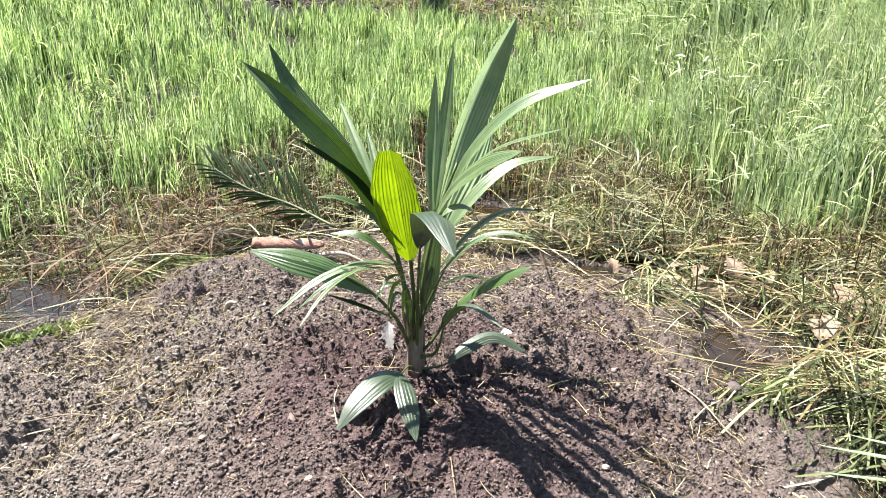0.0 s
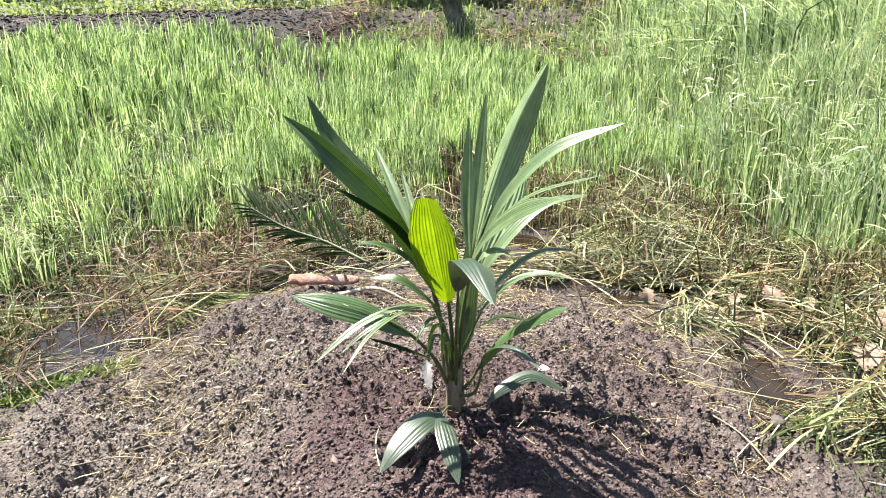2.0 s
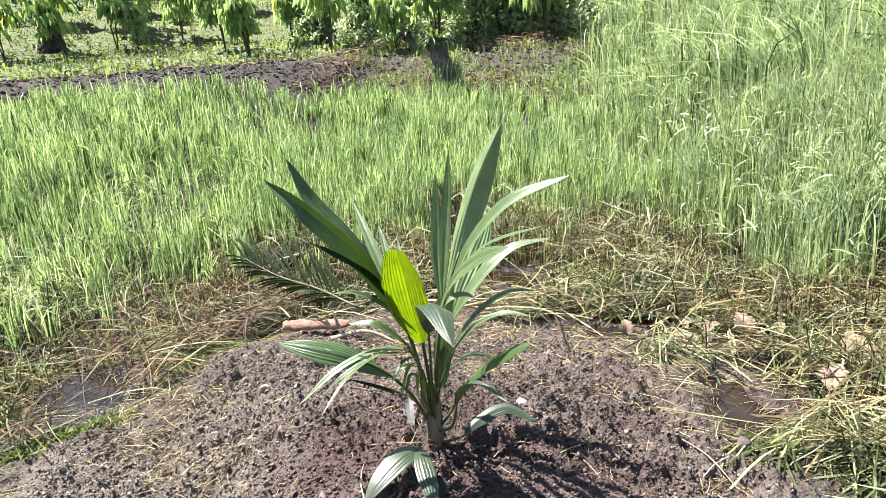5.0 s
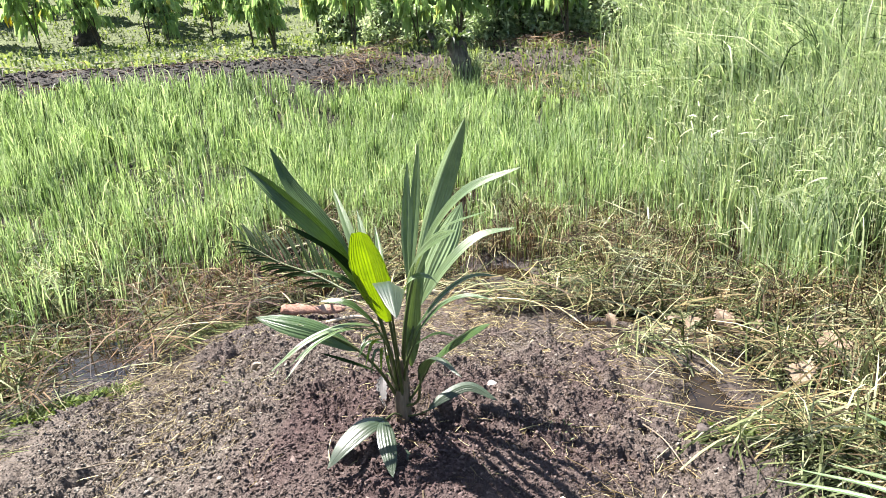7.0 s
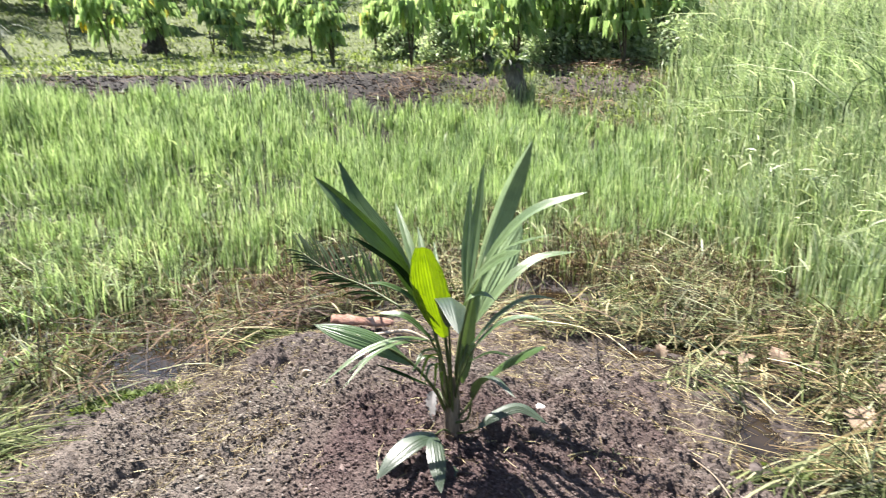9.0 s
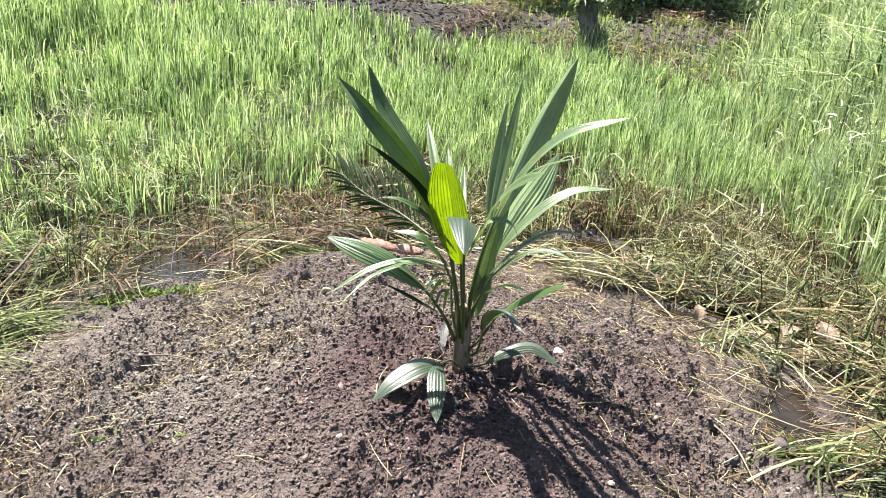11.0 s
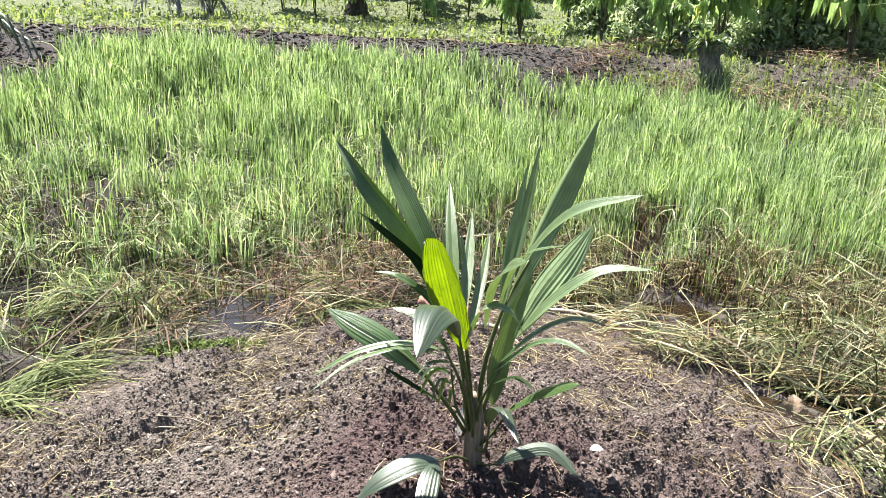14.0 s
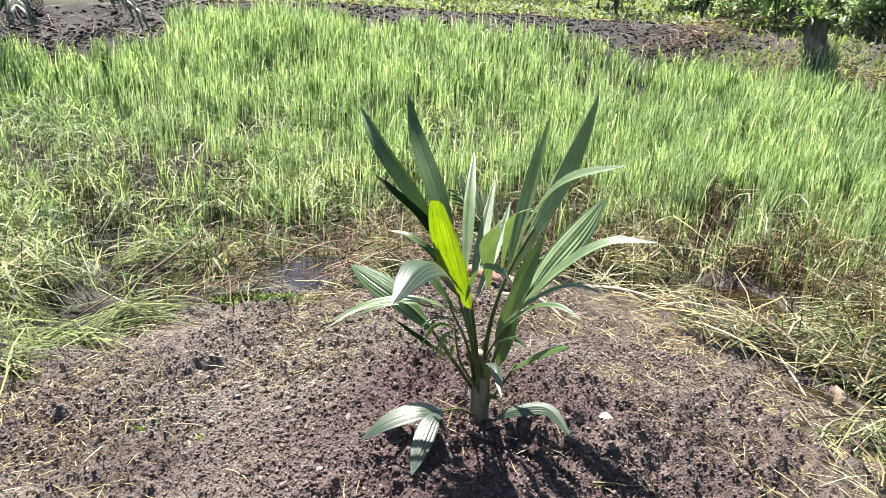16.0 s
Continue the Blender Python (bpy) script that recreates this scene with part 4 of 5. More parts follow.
swathe("grass_swathe", "pale green cut grass lying in thick swathes beside the mound", scatter(300, -4.4, -1.7, 0.5, 3.4, swathe_place), 60, 0.85, 0.5, 0.7, 0.13, SWATHE)
swathe("grass_swathe", "cut green grass fallen in sheaves behind the mound", scatter(120, -5.2, -2.0, 3.3, 5.2, swathe_place), 60, 0.35, 0.9, 0.6, 0.10, SWATHE)
swathe("straw_swathe", "yellow cut stalks fallen in sheaves beside the brown puddle", scatter(110, 0.6, 3.2, 2.2, 5.8, swathe_place), 36, 2.2, 0.9, 0.65, 0.10, CUT_GREEN)

x, y = LITTER
x2, y2 = scatter(5200, -4.5, 2.5, 12, 16.2, lambda x, y: smooth(0.4, 0.55, fractal(x, y, 0.9, 2, 47)))
x, y = np.concatenate([x, x2]), np.concatenate([y, y2])
stuff("bank_litter", lying_blades("bank_litter", x, y, RNG.uniform(0.1, 0.7, len(x)), RNG.uniform(0.006, 0.018, len(x)), DEAD_BASE, 0.08), "dry stalks and litter scattered on the dark humus bank", "litter")

# ---- the planted palm ----
FOOT = Vector((-0.09, 2.15, ground_at(-0.09, 2.15)))
palm = thing("palm_seedling", "young oil palm with pleated glossy green leaves in an earth mound", "palm", at=FOOT)


def frond(pts, radii=(0.009, 0.004), label="", material=None):
    return hold(part("frond", tube(pts, radii, 14, 7), material or PETIOLE, None, label), palm)


def leaflet(owner, pts, width, face, material=None, label="", **kw):
    ob = part("leaflet", blade(pts, width, face, seed=int(abs(pts[-1][0] * 9973 + pts[-1][2] * 997)), **kw), material or PALM, None, label)
    ob.parent = owner
    return ob


B = FOOT
stem = bmesh.new()
tube([B + Vector((0, 0, -0.05)), B + Vector((0.0, 0.0, 0.06)), B + Vector((0.005, -0.01, 0.18)), B + Vector((0.01, -0.03, 0.3))], (0.034, 0.031, 0.026, 0.018), 18, 16, stem, 0.05)
hold(part("stem", stem, SHEATH, None, "fibrous brown stem base"), palm)
for k, (a, tall, lean) in enumerate([(0.3, 0.30, 0.030), (1.6, 0.34, 0.022), (2.9, 0.26, 0.04), (4.1, 0.36, 0.025), (5.3, 0.28, 0.032)]):
    o = Vector((math.cos(a), math.sin(a), 0))
    hold(part("sheath", tube([B + o * 0.022 + Vector((0, 0, 0.0)), B + o * 0.026 + Vector((0, 0, tall * 0.5)), B + o * lean + Vector((0, -0.03, tall))], (0.014, 0.012, 0.006), 10, 8, None, 0.1, 0.7, k), SHEATH), palm)

# frond leaning left and back, with a split end
f = frond([B + Vector((-0.01, 0, 0.12)), (-0.12, 2.10, 0.6), (-0.17, 2.08, 0.82), (-0.29, 2.09, 1.02)], (0.011, 0.004))
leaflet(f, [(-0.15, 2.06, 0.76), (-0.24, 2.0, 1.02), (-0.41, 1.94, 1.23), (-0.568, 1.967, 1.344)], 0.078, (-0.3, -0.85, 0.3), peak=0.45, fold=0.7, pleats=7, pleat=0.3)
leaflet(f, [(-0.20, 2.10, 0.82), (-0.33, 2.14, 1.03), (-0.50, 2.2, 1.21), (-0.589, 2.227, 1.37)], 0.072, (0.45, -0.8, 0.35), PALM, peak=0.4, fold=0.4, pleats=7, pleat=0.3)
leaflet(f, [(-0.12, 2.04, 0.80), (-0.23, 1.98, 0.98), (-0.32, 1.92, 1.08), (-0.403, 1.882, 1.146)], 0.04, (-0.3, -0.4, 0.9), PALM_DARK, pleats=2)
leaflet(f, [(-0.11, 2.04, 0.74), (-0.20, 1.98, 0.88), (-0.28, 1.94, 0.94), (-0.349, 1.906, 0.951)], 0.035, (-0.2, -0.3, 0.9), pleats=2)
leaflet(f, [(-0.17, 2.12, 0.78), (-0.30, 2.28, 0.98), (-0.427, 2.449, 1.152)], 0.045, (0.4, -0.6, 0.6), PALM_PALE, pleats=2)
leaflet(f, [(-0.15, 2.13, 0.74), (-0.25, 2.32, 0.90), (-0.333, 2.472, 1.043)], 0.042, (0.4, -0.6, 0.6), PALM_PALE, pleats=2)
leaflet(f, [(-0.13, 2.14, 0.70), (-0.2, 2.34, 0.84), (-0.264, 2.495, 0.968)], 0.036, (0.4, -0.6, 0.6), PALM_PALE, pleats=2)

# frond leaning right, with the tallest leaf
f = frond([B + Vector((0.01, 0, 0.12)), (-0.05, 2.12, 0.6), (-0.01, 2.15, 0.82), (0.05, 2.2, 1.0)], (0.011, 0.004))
leaflet(f, [(-0.01, 2.16, 0.82), (0.055, 2.22, 1.08), (0.135, 2.235, 1.29), (0.228, 2.213, 1.468)], 0.115, (-0.5, -0.8, 0.3), PALM_SUNLIT, peak=0.5, fold=-0.6, pleats=9, pleat=0.26)
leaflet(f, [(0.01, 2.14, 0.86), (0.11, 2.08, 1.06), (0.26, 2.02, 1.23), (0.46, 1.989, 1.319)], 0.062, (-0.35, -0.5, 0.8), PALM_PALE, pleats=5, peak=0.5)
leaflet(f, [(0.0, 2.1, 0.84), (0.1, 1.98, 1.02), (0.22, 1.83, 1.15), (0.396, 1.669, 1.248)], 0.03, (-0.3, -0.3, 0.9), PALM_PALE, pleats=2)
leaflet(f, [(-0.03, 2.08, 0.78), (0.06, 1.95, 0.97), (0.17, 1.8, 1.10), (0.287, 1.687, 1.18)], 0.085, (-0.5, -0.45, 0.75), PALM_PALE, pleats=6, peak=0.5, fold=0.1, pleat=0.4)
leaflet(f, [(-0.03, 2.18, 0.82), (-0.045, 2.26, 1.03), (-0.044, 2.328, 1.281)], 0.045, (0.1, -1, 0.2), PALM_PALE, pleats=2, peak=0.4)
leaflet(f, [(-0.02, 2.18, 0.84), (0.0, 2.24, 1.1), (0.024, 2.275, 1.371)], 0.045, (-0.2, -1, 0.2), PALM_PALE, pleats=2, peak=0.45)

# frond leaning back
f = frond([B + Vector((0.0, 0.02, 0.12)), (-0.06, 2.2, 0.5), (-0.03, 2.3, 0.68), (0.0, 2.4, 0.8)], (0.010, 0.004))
leaflet(f, [(-0.04, 2.3, 0.66), (0.01, 2.38, 0.82), (0.07, 2.46, 0.95), (0.134, 2.518, 1.068)], 0.15, (-0.3, -0.7, 0.7), PALM_SUNLIT, pleats=6, pleat=0.45, peak=0.5, fold=-0.3)
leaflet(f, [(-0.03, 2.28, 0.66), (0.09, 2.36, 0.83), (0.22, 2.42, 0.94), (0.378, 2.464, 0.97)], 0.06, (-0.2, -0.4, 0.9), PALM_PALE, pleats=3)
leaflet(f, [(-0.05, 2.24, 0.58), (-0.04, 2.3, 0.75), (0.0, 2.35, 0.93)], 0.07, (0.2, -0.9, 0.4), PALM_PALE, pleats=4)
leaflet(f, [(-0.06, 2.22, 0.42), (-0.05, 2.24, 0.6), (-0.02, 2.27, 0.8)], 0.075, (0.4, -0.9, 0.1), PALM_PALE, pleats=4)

# youngest leaf, bright and lit through
f = frond([B + Vector((0.0, -0.01, 0.15)), (-0.08, 2.1, 0.5), (-0.085, 2.05, 0.74)], (0.010, 0.006))
leaflet(f, [(-0.085, 2.05, 0.70), (-0.095, 1.99, 0.86), (-0.10, 1.935, 1.0), (-0.105, 1.885, 1.115)], 0.155, (-0.1, -1.0, 0.05), PALM_YOUNG, "bright yellow-green young leaf lit from behind", pleats=11, peak=0.5, blunt=0.4, fold=0.35, pleat=0.6, foot=0.15, ragged=0.04)

# low left leaf on its long stalk
f = frond([B + Vector((-0.02, 0, 0.1)), (-0.134, 2.02, 0.5), (-0.24, 1.97, 0.64), (-0.42, 1.945, 0.72)], (0.008, 0.004))
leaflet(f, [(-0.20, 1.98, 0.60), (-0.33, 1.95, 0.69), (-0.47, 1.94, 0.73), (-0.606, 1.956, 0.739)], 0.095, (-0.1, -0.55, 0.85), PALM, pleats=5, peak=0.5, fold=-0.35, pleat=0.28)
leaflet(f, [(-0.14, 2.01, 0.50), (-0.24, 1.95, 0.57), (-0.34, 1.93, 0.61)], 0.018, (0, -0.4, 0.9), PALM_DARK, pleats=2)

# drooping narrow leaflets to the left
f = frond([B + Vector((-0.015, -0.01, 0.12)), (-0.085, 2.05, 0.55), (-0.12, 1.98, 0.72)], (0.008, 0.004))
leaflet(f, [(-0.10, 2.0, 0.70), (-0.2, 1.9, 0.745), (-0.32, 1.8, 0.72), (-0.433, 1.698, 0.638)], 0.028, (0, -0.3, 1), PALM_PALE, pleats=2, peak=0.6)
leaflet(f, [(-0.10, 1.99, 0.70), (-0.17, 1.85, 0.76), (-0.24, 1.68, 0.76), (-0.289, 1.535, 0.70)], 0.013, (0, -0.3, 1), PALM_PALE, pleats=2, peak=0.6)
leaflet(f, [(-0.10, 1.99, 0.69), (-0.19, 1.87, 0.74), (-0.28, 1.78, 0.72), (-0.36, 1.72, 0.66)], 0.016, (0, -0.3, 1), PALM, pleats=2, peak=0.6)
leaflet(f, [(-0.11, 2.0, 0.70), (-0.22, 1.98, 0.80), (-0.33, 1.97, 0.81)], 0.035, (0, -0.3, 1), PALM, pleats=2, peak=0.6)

# small young leaflets at the heart
f = frond([B + Vector((0.0, -0.02, 0.14)), (-0.09, 2.02, 0.5), (-0.085, 1.97, 0.66)], (0.006, 0.003))
for k, (dx, dy, dz) in enumerate([(-0.06, -0.12, -0.02), (-0.03, -0.15, -0.08), (-0.09, -0.07, -0.06), (0.01, -0.10, -0.10), (-0.05, -0.05, -0.12), (0.03, -0.06, -0.05)]):
    s = Vector((-0.085, 1.98, 0.68 - 0.02 * k))
    leaflet(f, [s, s + Vector((dx, dy, 0.03)) * 0.6, s + Vector((dx, dy, dz * 0.6))], 0.014, (0, -0.5, 0.8), PALM_YOUNG if k % 2 else PALM, pleats=2, rows=10)

# broad leaf that droops towards the path
f = frond([B + Vector((0.01, -0.02, 0.12)), (-0.06, 2.05, 0.55), (-0.02, 1.9, 0.82)], (0.008, 0.004))
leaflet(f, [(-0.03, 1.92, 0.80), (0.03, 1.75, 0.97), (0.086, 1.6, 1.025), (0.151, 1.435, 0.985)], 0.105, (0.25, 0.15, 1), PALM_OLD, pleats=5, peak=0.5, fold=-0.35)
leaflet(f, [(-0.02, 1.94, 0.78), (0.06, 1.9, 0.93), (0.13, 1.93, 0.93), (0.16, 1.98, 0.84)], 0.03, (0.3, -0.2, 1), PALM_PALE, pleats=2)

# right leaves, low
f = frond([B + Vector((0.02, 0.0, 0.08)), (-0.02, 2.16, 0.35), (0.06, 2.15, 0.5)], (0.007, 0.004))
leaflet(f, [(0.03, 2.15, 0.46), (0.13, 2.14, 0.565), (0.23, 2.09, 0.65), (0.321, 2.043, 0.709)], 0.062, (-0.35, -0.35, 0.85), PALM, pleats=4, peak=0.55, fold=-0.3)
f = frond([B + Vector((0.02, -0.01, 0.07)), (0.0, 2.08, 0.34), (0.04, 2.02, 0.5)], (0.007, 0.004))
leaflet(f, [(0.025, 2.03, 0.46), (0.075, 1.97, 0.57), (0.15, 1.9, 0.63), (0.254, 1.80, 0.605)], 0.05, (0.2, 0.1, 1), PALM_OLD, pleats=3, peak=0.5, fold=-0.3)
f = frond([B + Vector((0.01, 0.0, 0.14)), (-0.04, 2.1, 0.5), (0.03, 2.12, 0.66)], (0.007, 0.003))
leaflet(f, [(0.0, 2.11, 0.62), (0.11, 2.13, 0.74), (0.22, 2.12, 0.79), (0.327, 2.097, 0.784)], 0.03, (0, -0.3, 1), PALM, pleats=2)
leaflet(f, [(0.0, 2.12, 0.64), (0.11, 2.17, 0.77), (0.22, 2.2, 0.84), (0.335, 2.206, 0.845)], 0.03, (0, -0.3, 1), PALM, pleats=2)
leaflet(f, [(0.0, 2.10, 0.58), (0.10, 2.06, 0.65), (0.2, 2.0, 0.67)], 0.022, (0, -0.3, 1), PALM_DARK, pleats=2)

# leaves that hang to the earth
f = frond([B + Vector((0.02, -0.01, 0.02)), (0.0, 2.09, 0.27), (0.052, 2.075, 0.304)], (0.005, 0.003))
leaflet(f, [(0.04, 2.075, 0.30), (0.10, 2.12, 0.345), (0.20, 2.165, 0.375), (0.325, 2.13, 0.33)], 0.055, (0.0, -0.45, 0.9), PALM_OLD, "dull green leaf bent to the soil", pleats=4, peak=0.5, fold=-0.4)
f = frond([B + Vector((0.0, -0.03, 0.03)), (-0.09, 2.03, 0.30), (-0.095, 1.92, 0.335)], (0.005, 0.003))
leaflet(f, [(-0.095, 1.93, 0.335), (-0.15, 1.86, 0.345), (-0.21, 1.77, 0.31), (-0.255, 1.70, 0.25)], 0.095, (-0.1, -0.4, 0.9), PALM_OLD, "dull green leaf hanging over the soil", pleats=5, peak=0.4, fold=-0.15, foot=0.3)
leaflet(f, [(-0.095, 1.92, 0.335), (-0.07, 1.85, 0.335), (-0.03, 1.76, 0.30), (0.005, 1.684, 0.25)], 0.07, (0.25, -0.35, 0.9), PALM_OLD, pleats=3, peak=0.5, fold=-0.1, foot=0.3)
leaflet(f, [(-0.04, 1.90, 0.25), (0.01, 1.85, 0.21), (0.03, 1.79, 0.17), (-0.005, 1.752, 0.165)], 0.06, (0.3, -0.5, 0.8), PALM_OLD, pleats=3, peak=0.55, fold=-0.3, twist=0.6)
f = frond([B + Vector((-0.01, 0.02, 0.06)), (-0.2, 2.32, 0.32), (-0.238, 2.344, 0.282)], (0.004, 0.003))
leaflet(f, [(-0.238, 2.344, 0.30), (-0.225, 2.29, 0.26), (-0.19, 2.214, 0.195)], 0.05, (0.3, -0.8, 0.4), PALM_GREY, "dry silver-grey dead leaf", pleats=3, peak=0.35, fold=0.5, ragged=0.3, twist=0.7)

# ---- cut palm frond lying on the grass behind the mound ----


def lying_frond(name, label, pts, count, reach, drop, material, stalk, seed, width=0.022, radii=(0.016, 0.004), face=(0, -0.2, 1), ways=None):
    rnd = random.Random(seed)
    base = Vector(pts[0])
    ob = thing(name, label, "palm frond", at=base)
    line = curve_points(pts, 40)
    s = part("rachis", tube(pts, radii, 24, 7), stalk)
    hold(s, ob)
    for k in range(count):
        u = 0.12 + 0.86 * k / (count - 1)
        i = min(int(u * 40), 39)
        c = line[i]
        t = (line[i + 1] - line[i]).normalized()
        out = t.cross(Vector((0, 0, 1))).normalized()
        up = out.cross(t)
        for sgn in (-1, 1):
            ln = reach * (0.55 + 0.45 * math.sin(math.pi * min(1, 0.15 + u * 0.8))) * rnd.uniform(0.85, 1.1)
            d = (t * (0.75 + 0.35 * u) + out * sgn * (0.85 - 0.45 * u) + up * rnd.uniform(0.0, 0.35)).normalized()
            if ways is not None:
                d = (t * (0.55 + 0.5 * u) + Vector(ways[(sgn + 1) // 2]) + Vector((rnd.uniform(-0.1, 0.1), 0, rnd.uniform(-0.1, 0.1)))).normalized()
            tip = c + d * ln + Vector((0, 0, -drop * ln * rnd.uniform(0.6, 1.3)))
            mid = c + d * ln * 0.55 + Vector((0, 0, 0.02 * ln))
            q = part("leaflet", blade([c, mid, tip], width * rnd.uniform(0.8, 1.2), face, pleats=1, fold=0.5, pleat=0.0, rows=8, foot=0.4), material)
            q.parent = ob
            q.matrix_parent_inverse = Matrix.Translation(-base)
    return ob


lying_frond("palm_frond", "cut dark green palm frond lying on the trampled grass", [(-0.84, 3.55, 0.22), (-1.16, 3.72, 0.28), (-1.49, 3.88, 0.31), (-1.8, 4.02, 0.40)], 22, 0.38, 0.05, PALM_DARK, PETIOLE, 3, 0.015, (0.009, 0.003), (0.5, -0.8, 0.25), ((-0.35, 0.1, -0.28), (0.1, 0.15, 0.62)))

# ---- second palm's narrow leaves reaching in at the right ----
p2 = thing("palm_leaf_tuft", "narrow pale green palm leaves arching low over straw", "palm", at=(2.15, 1.65, ground_at(2.15, 1.65)))
for k, (tx, ty, tz, w) in enumerate([(1.36, 2.2, 0.02, 0.03), (1.47, 2.24, 0.05, 0.03), (1.6, 2.25, 0.08, 0.035), (1.3, 2.03, 0.03, 0.025), (1.80, 2.6, 0.13, 0.05), (1.75, 2.2, 0.1, 0.03)]):
    s = Vector((2.12, 1.68, ground_at(2.15, 1.65) + 0.1))
    e = Vector((tx, ty, tz))
    q = part("leaf", blade([s, s.lerp(e, 0.5) + Vector((0, 0, 0.12)), e], w, (0, -0.2, 1), pleats=2, rows=16, foot=0.6), PALM_PALE)
    hold(q, p2)

# ---- garden behind: humus bank, stump, cassava, bush ----


def jagged_stump(x, y, r, tall):
    z = ground_at(x, y)
    ob = thing("tree_stump", "dark rotting stump with grass and vines round it", "stump", at=(x, y, z))
    bm = bmesh.new()
    tube([(x, y, z - 0.1), (x - 0.05, y, z + 0.3 * tall), (x - 0.14, y, z + 0.75 * tall), (x - 0.2, y, z + tall)], (r * 1.25, r * 0.95, r * 0.85, r * 0.95), 16, 14, bm, 0.14, 1, 5)
    hold(part("trunk", bm, STUMP), ob)
    n = 420
    a = RNG.uniform(0, 2 * np.pi, n)
    bx, by = x + np.cos(a) * r * 1.2, y + np.sin(a) * r * 1.2
    hh = RNG.uniform(0.3, tall * 0.9, n)
    hold(new("vine", upright_blades("vine", bx, by, hh, np.abs(RNG.normal(0.2, 0.2, n)).clip(0, 0.8), RNG.uniform(0.01, 0.02, n), TALL)), ob)
    m = 48
    a = RNG.uniform(0, 2 * np.pi, m)
    base = np.stack([x - 0.18 + np.cos(a) * r * 0.7, y + np.sin(a) * r * 0.7, np.full(m, z + tall * 0.95) + RNG.normal(0, 0.06, m)], 1)
    tip = base + np.stack([np.cos(a) * 0.22, np.sin(a) * 0.22, RNG.normal(0.0, 0.12, m)], 1)
    hold(new("epiphyte", strips("epiphyte", base, tip, np.tile([0, 0, 0.06], (m, 1)), RNG.uniform(0.05, 0.09, m), BUSH)), ob)
    return ob


jagged_stump(-1.85, 12.95, 0.2, 1.0)


def trunk(x, y, r, tall, label):
    z = ground_at(x, y)
    ob = thing("palm_tree", label, "tree", at=(x, y, z))
    hold(part("trunk", tube([(x, y, z - 0.2), (x, y, z + 0.25), (x - 0.03, y, z + 1.0), (x - 0.1, y, z + tall)], (r * 1.9, r * 1.35, r, r * 0.85), 26, 16, None, 0.10, 1, 9), BARK), ob)
    crown = bmesh.new()
    rnd = random.Random(int(abs(x) * 10))
    top = Vector((x - 0.1, y, z + tall))
    for k in range(26):
        a = rnd.uniform(0, 6.28)
        o = Vector((math.cos(a), math.sin(a), 0))
        for j in range(26):
            u = 0.2 + 0.8 * j / 25
            c = top + o * 2.6 * u + Vector((0, 0, 1.1 * u - 1.5 * u * u + rnd.uniform(-0.02, 0.02)))
            s = Vector((-o.y, o.x, 0)) * (1 if j % 2 else -1)
            blade([c, c + (s + o * 0.5) * 0.25 + Vector((0, 0, 0.02)), c + (s + o * 0.6) * 0.5 + Vector((0, 0, -0.15))], 0.04, (0, 0, 1), pleats=1, pleat=0, rows=3, bm=crown)
    hold(part("crown", crown, PALM), ob)
    return ob


trunk(-13.7, 17.5, 0.24, 4.2, "old palm with a dark flared trunk in the cassava garden")
trunk(-20.2, 17.2, 0.2, 3.4, "dark palm trunk at the back of the garden")


def palmate(bm_v, bm_f, c, d, size, droop, rnd):
    """One cassava leaf: narrow lobes that hang from the end of a leaf stalk."""
    side = d.cross(Vector((0, 0, 1)))
    side = side.normalized() if side.length > 1e-3 else Vector((1, 0, 0))
    n = rnd.choice((5, 6, 7))
    for k in range(n):
        a = (k / (n - 1) - 0.5) * 4.2
        o = (d * math.cos(a) + side * math.sin(a)) * (1.0 if abs(a) < 1 else 0.8) * size
        mid = c + o * 0.5 + Vector((0, 0, size * 0.04))
        tip = c + o * 0.62 + Vector((0, 0, -droop * size * 0.75))
        w = Vector((0, 0, 1)).cross(o).normalized() * size * 0.12
        i = len(bm_v)
        bm_v += [c, mid - w, mid + w, tip]
        bm_f += [(i, i + 1, i + 3), (i, i + 3, i + 2)]


def cassava_plant(seed, tall, stems):
    rnd = random.Random(seed)
    ob = thing("cassava_plant", "cassava shrub with thin stems and drooping fingered leaves", "cassava", "cassava garden")
    for s in range(stems):
        a = rnd.uniform(0, 6.28)
        lean = Vector((math.cos(a), math.sin(a), 0)) * rnd.uniform(0.1, 0.35)
        p = [Vector((0, 0, -0.05)), lean * 0.4 + Vector((0, 0, tall * 0.4)), lean + Vector((rnd.uniform(-.1, .1), 0, tall * 0.75)), lean * 1.3 + Vector((0, 0, tall))]
        st = part("stem", tube(p, (0.016, 0.013, 0.008), 12, 6), STEM, ob)
        v, f = [], []
        line = curve_points(p, 40)
        for k in range(13):
            u = rnd.uniform(0.34, 1.0)
            c = line[int(u * 40)]
            q = rnd.uniform(0, 6.28)
            d = Vector((math.cos(q), math.sin(q), rnd.uniform(-0.1, 0.35))).normalized()
            palmate(v, f, c + d * rnd.uniform(0.15, 0.34), Vector((d.x, d.y, -0.1)).normalized(), rnd.uniform(0.28, 0.42), rnd.uniform(0.6, 1.3), rnd)
        me = bpy.data.meshes.new("foliage")
        me.from_pydata([w[:] for w in v], [], f)
        me.materials.append(CASSAVA)
        new("foliage", me).parent = st
    return ob


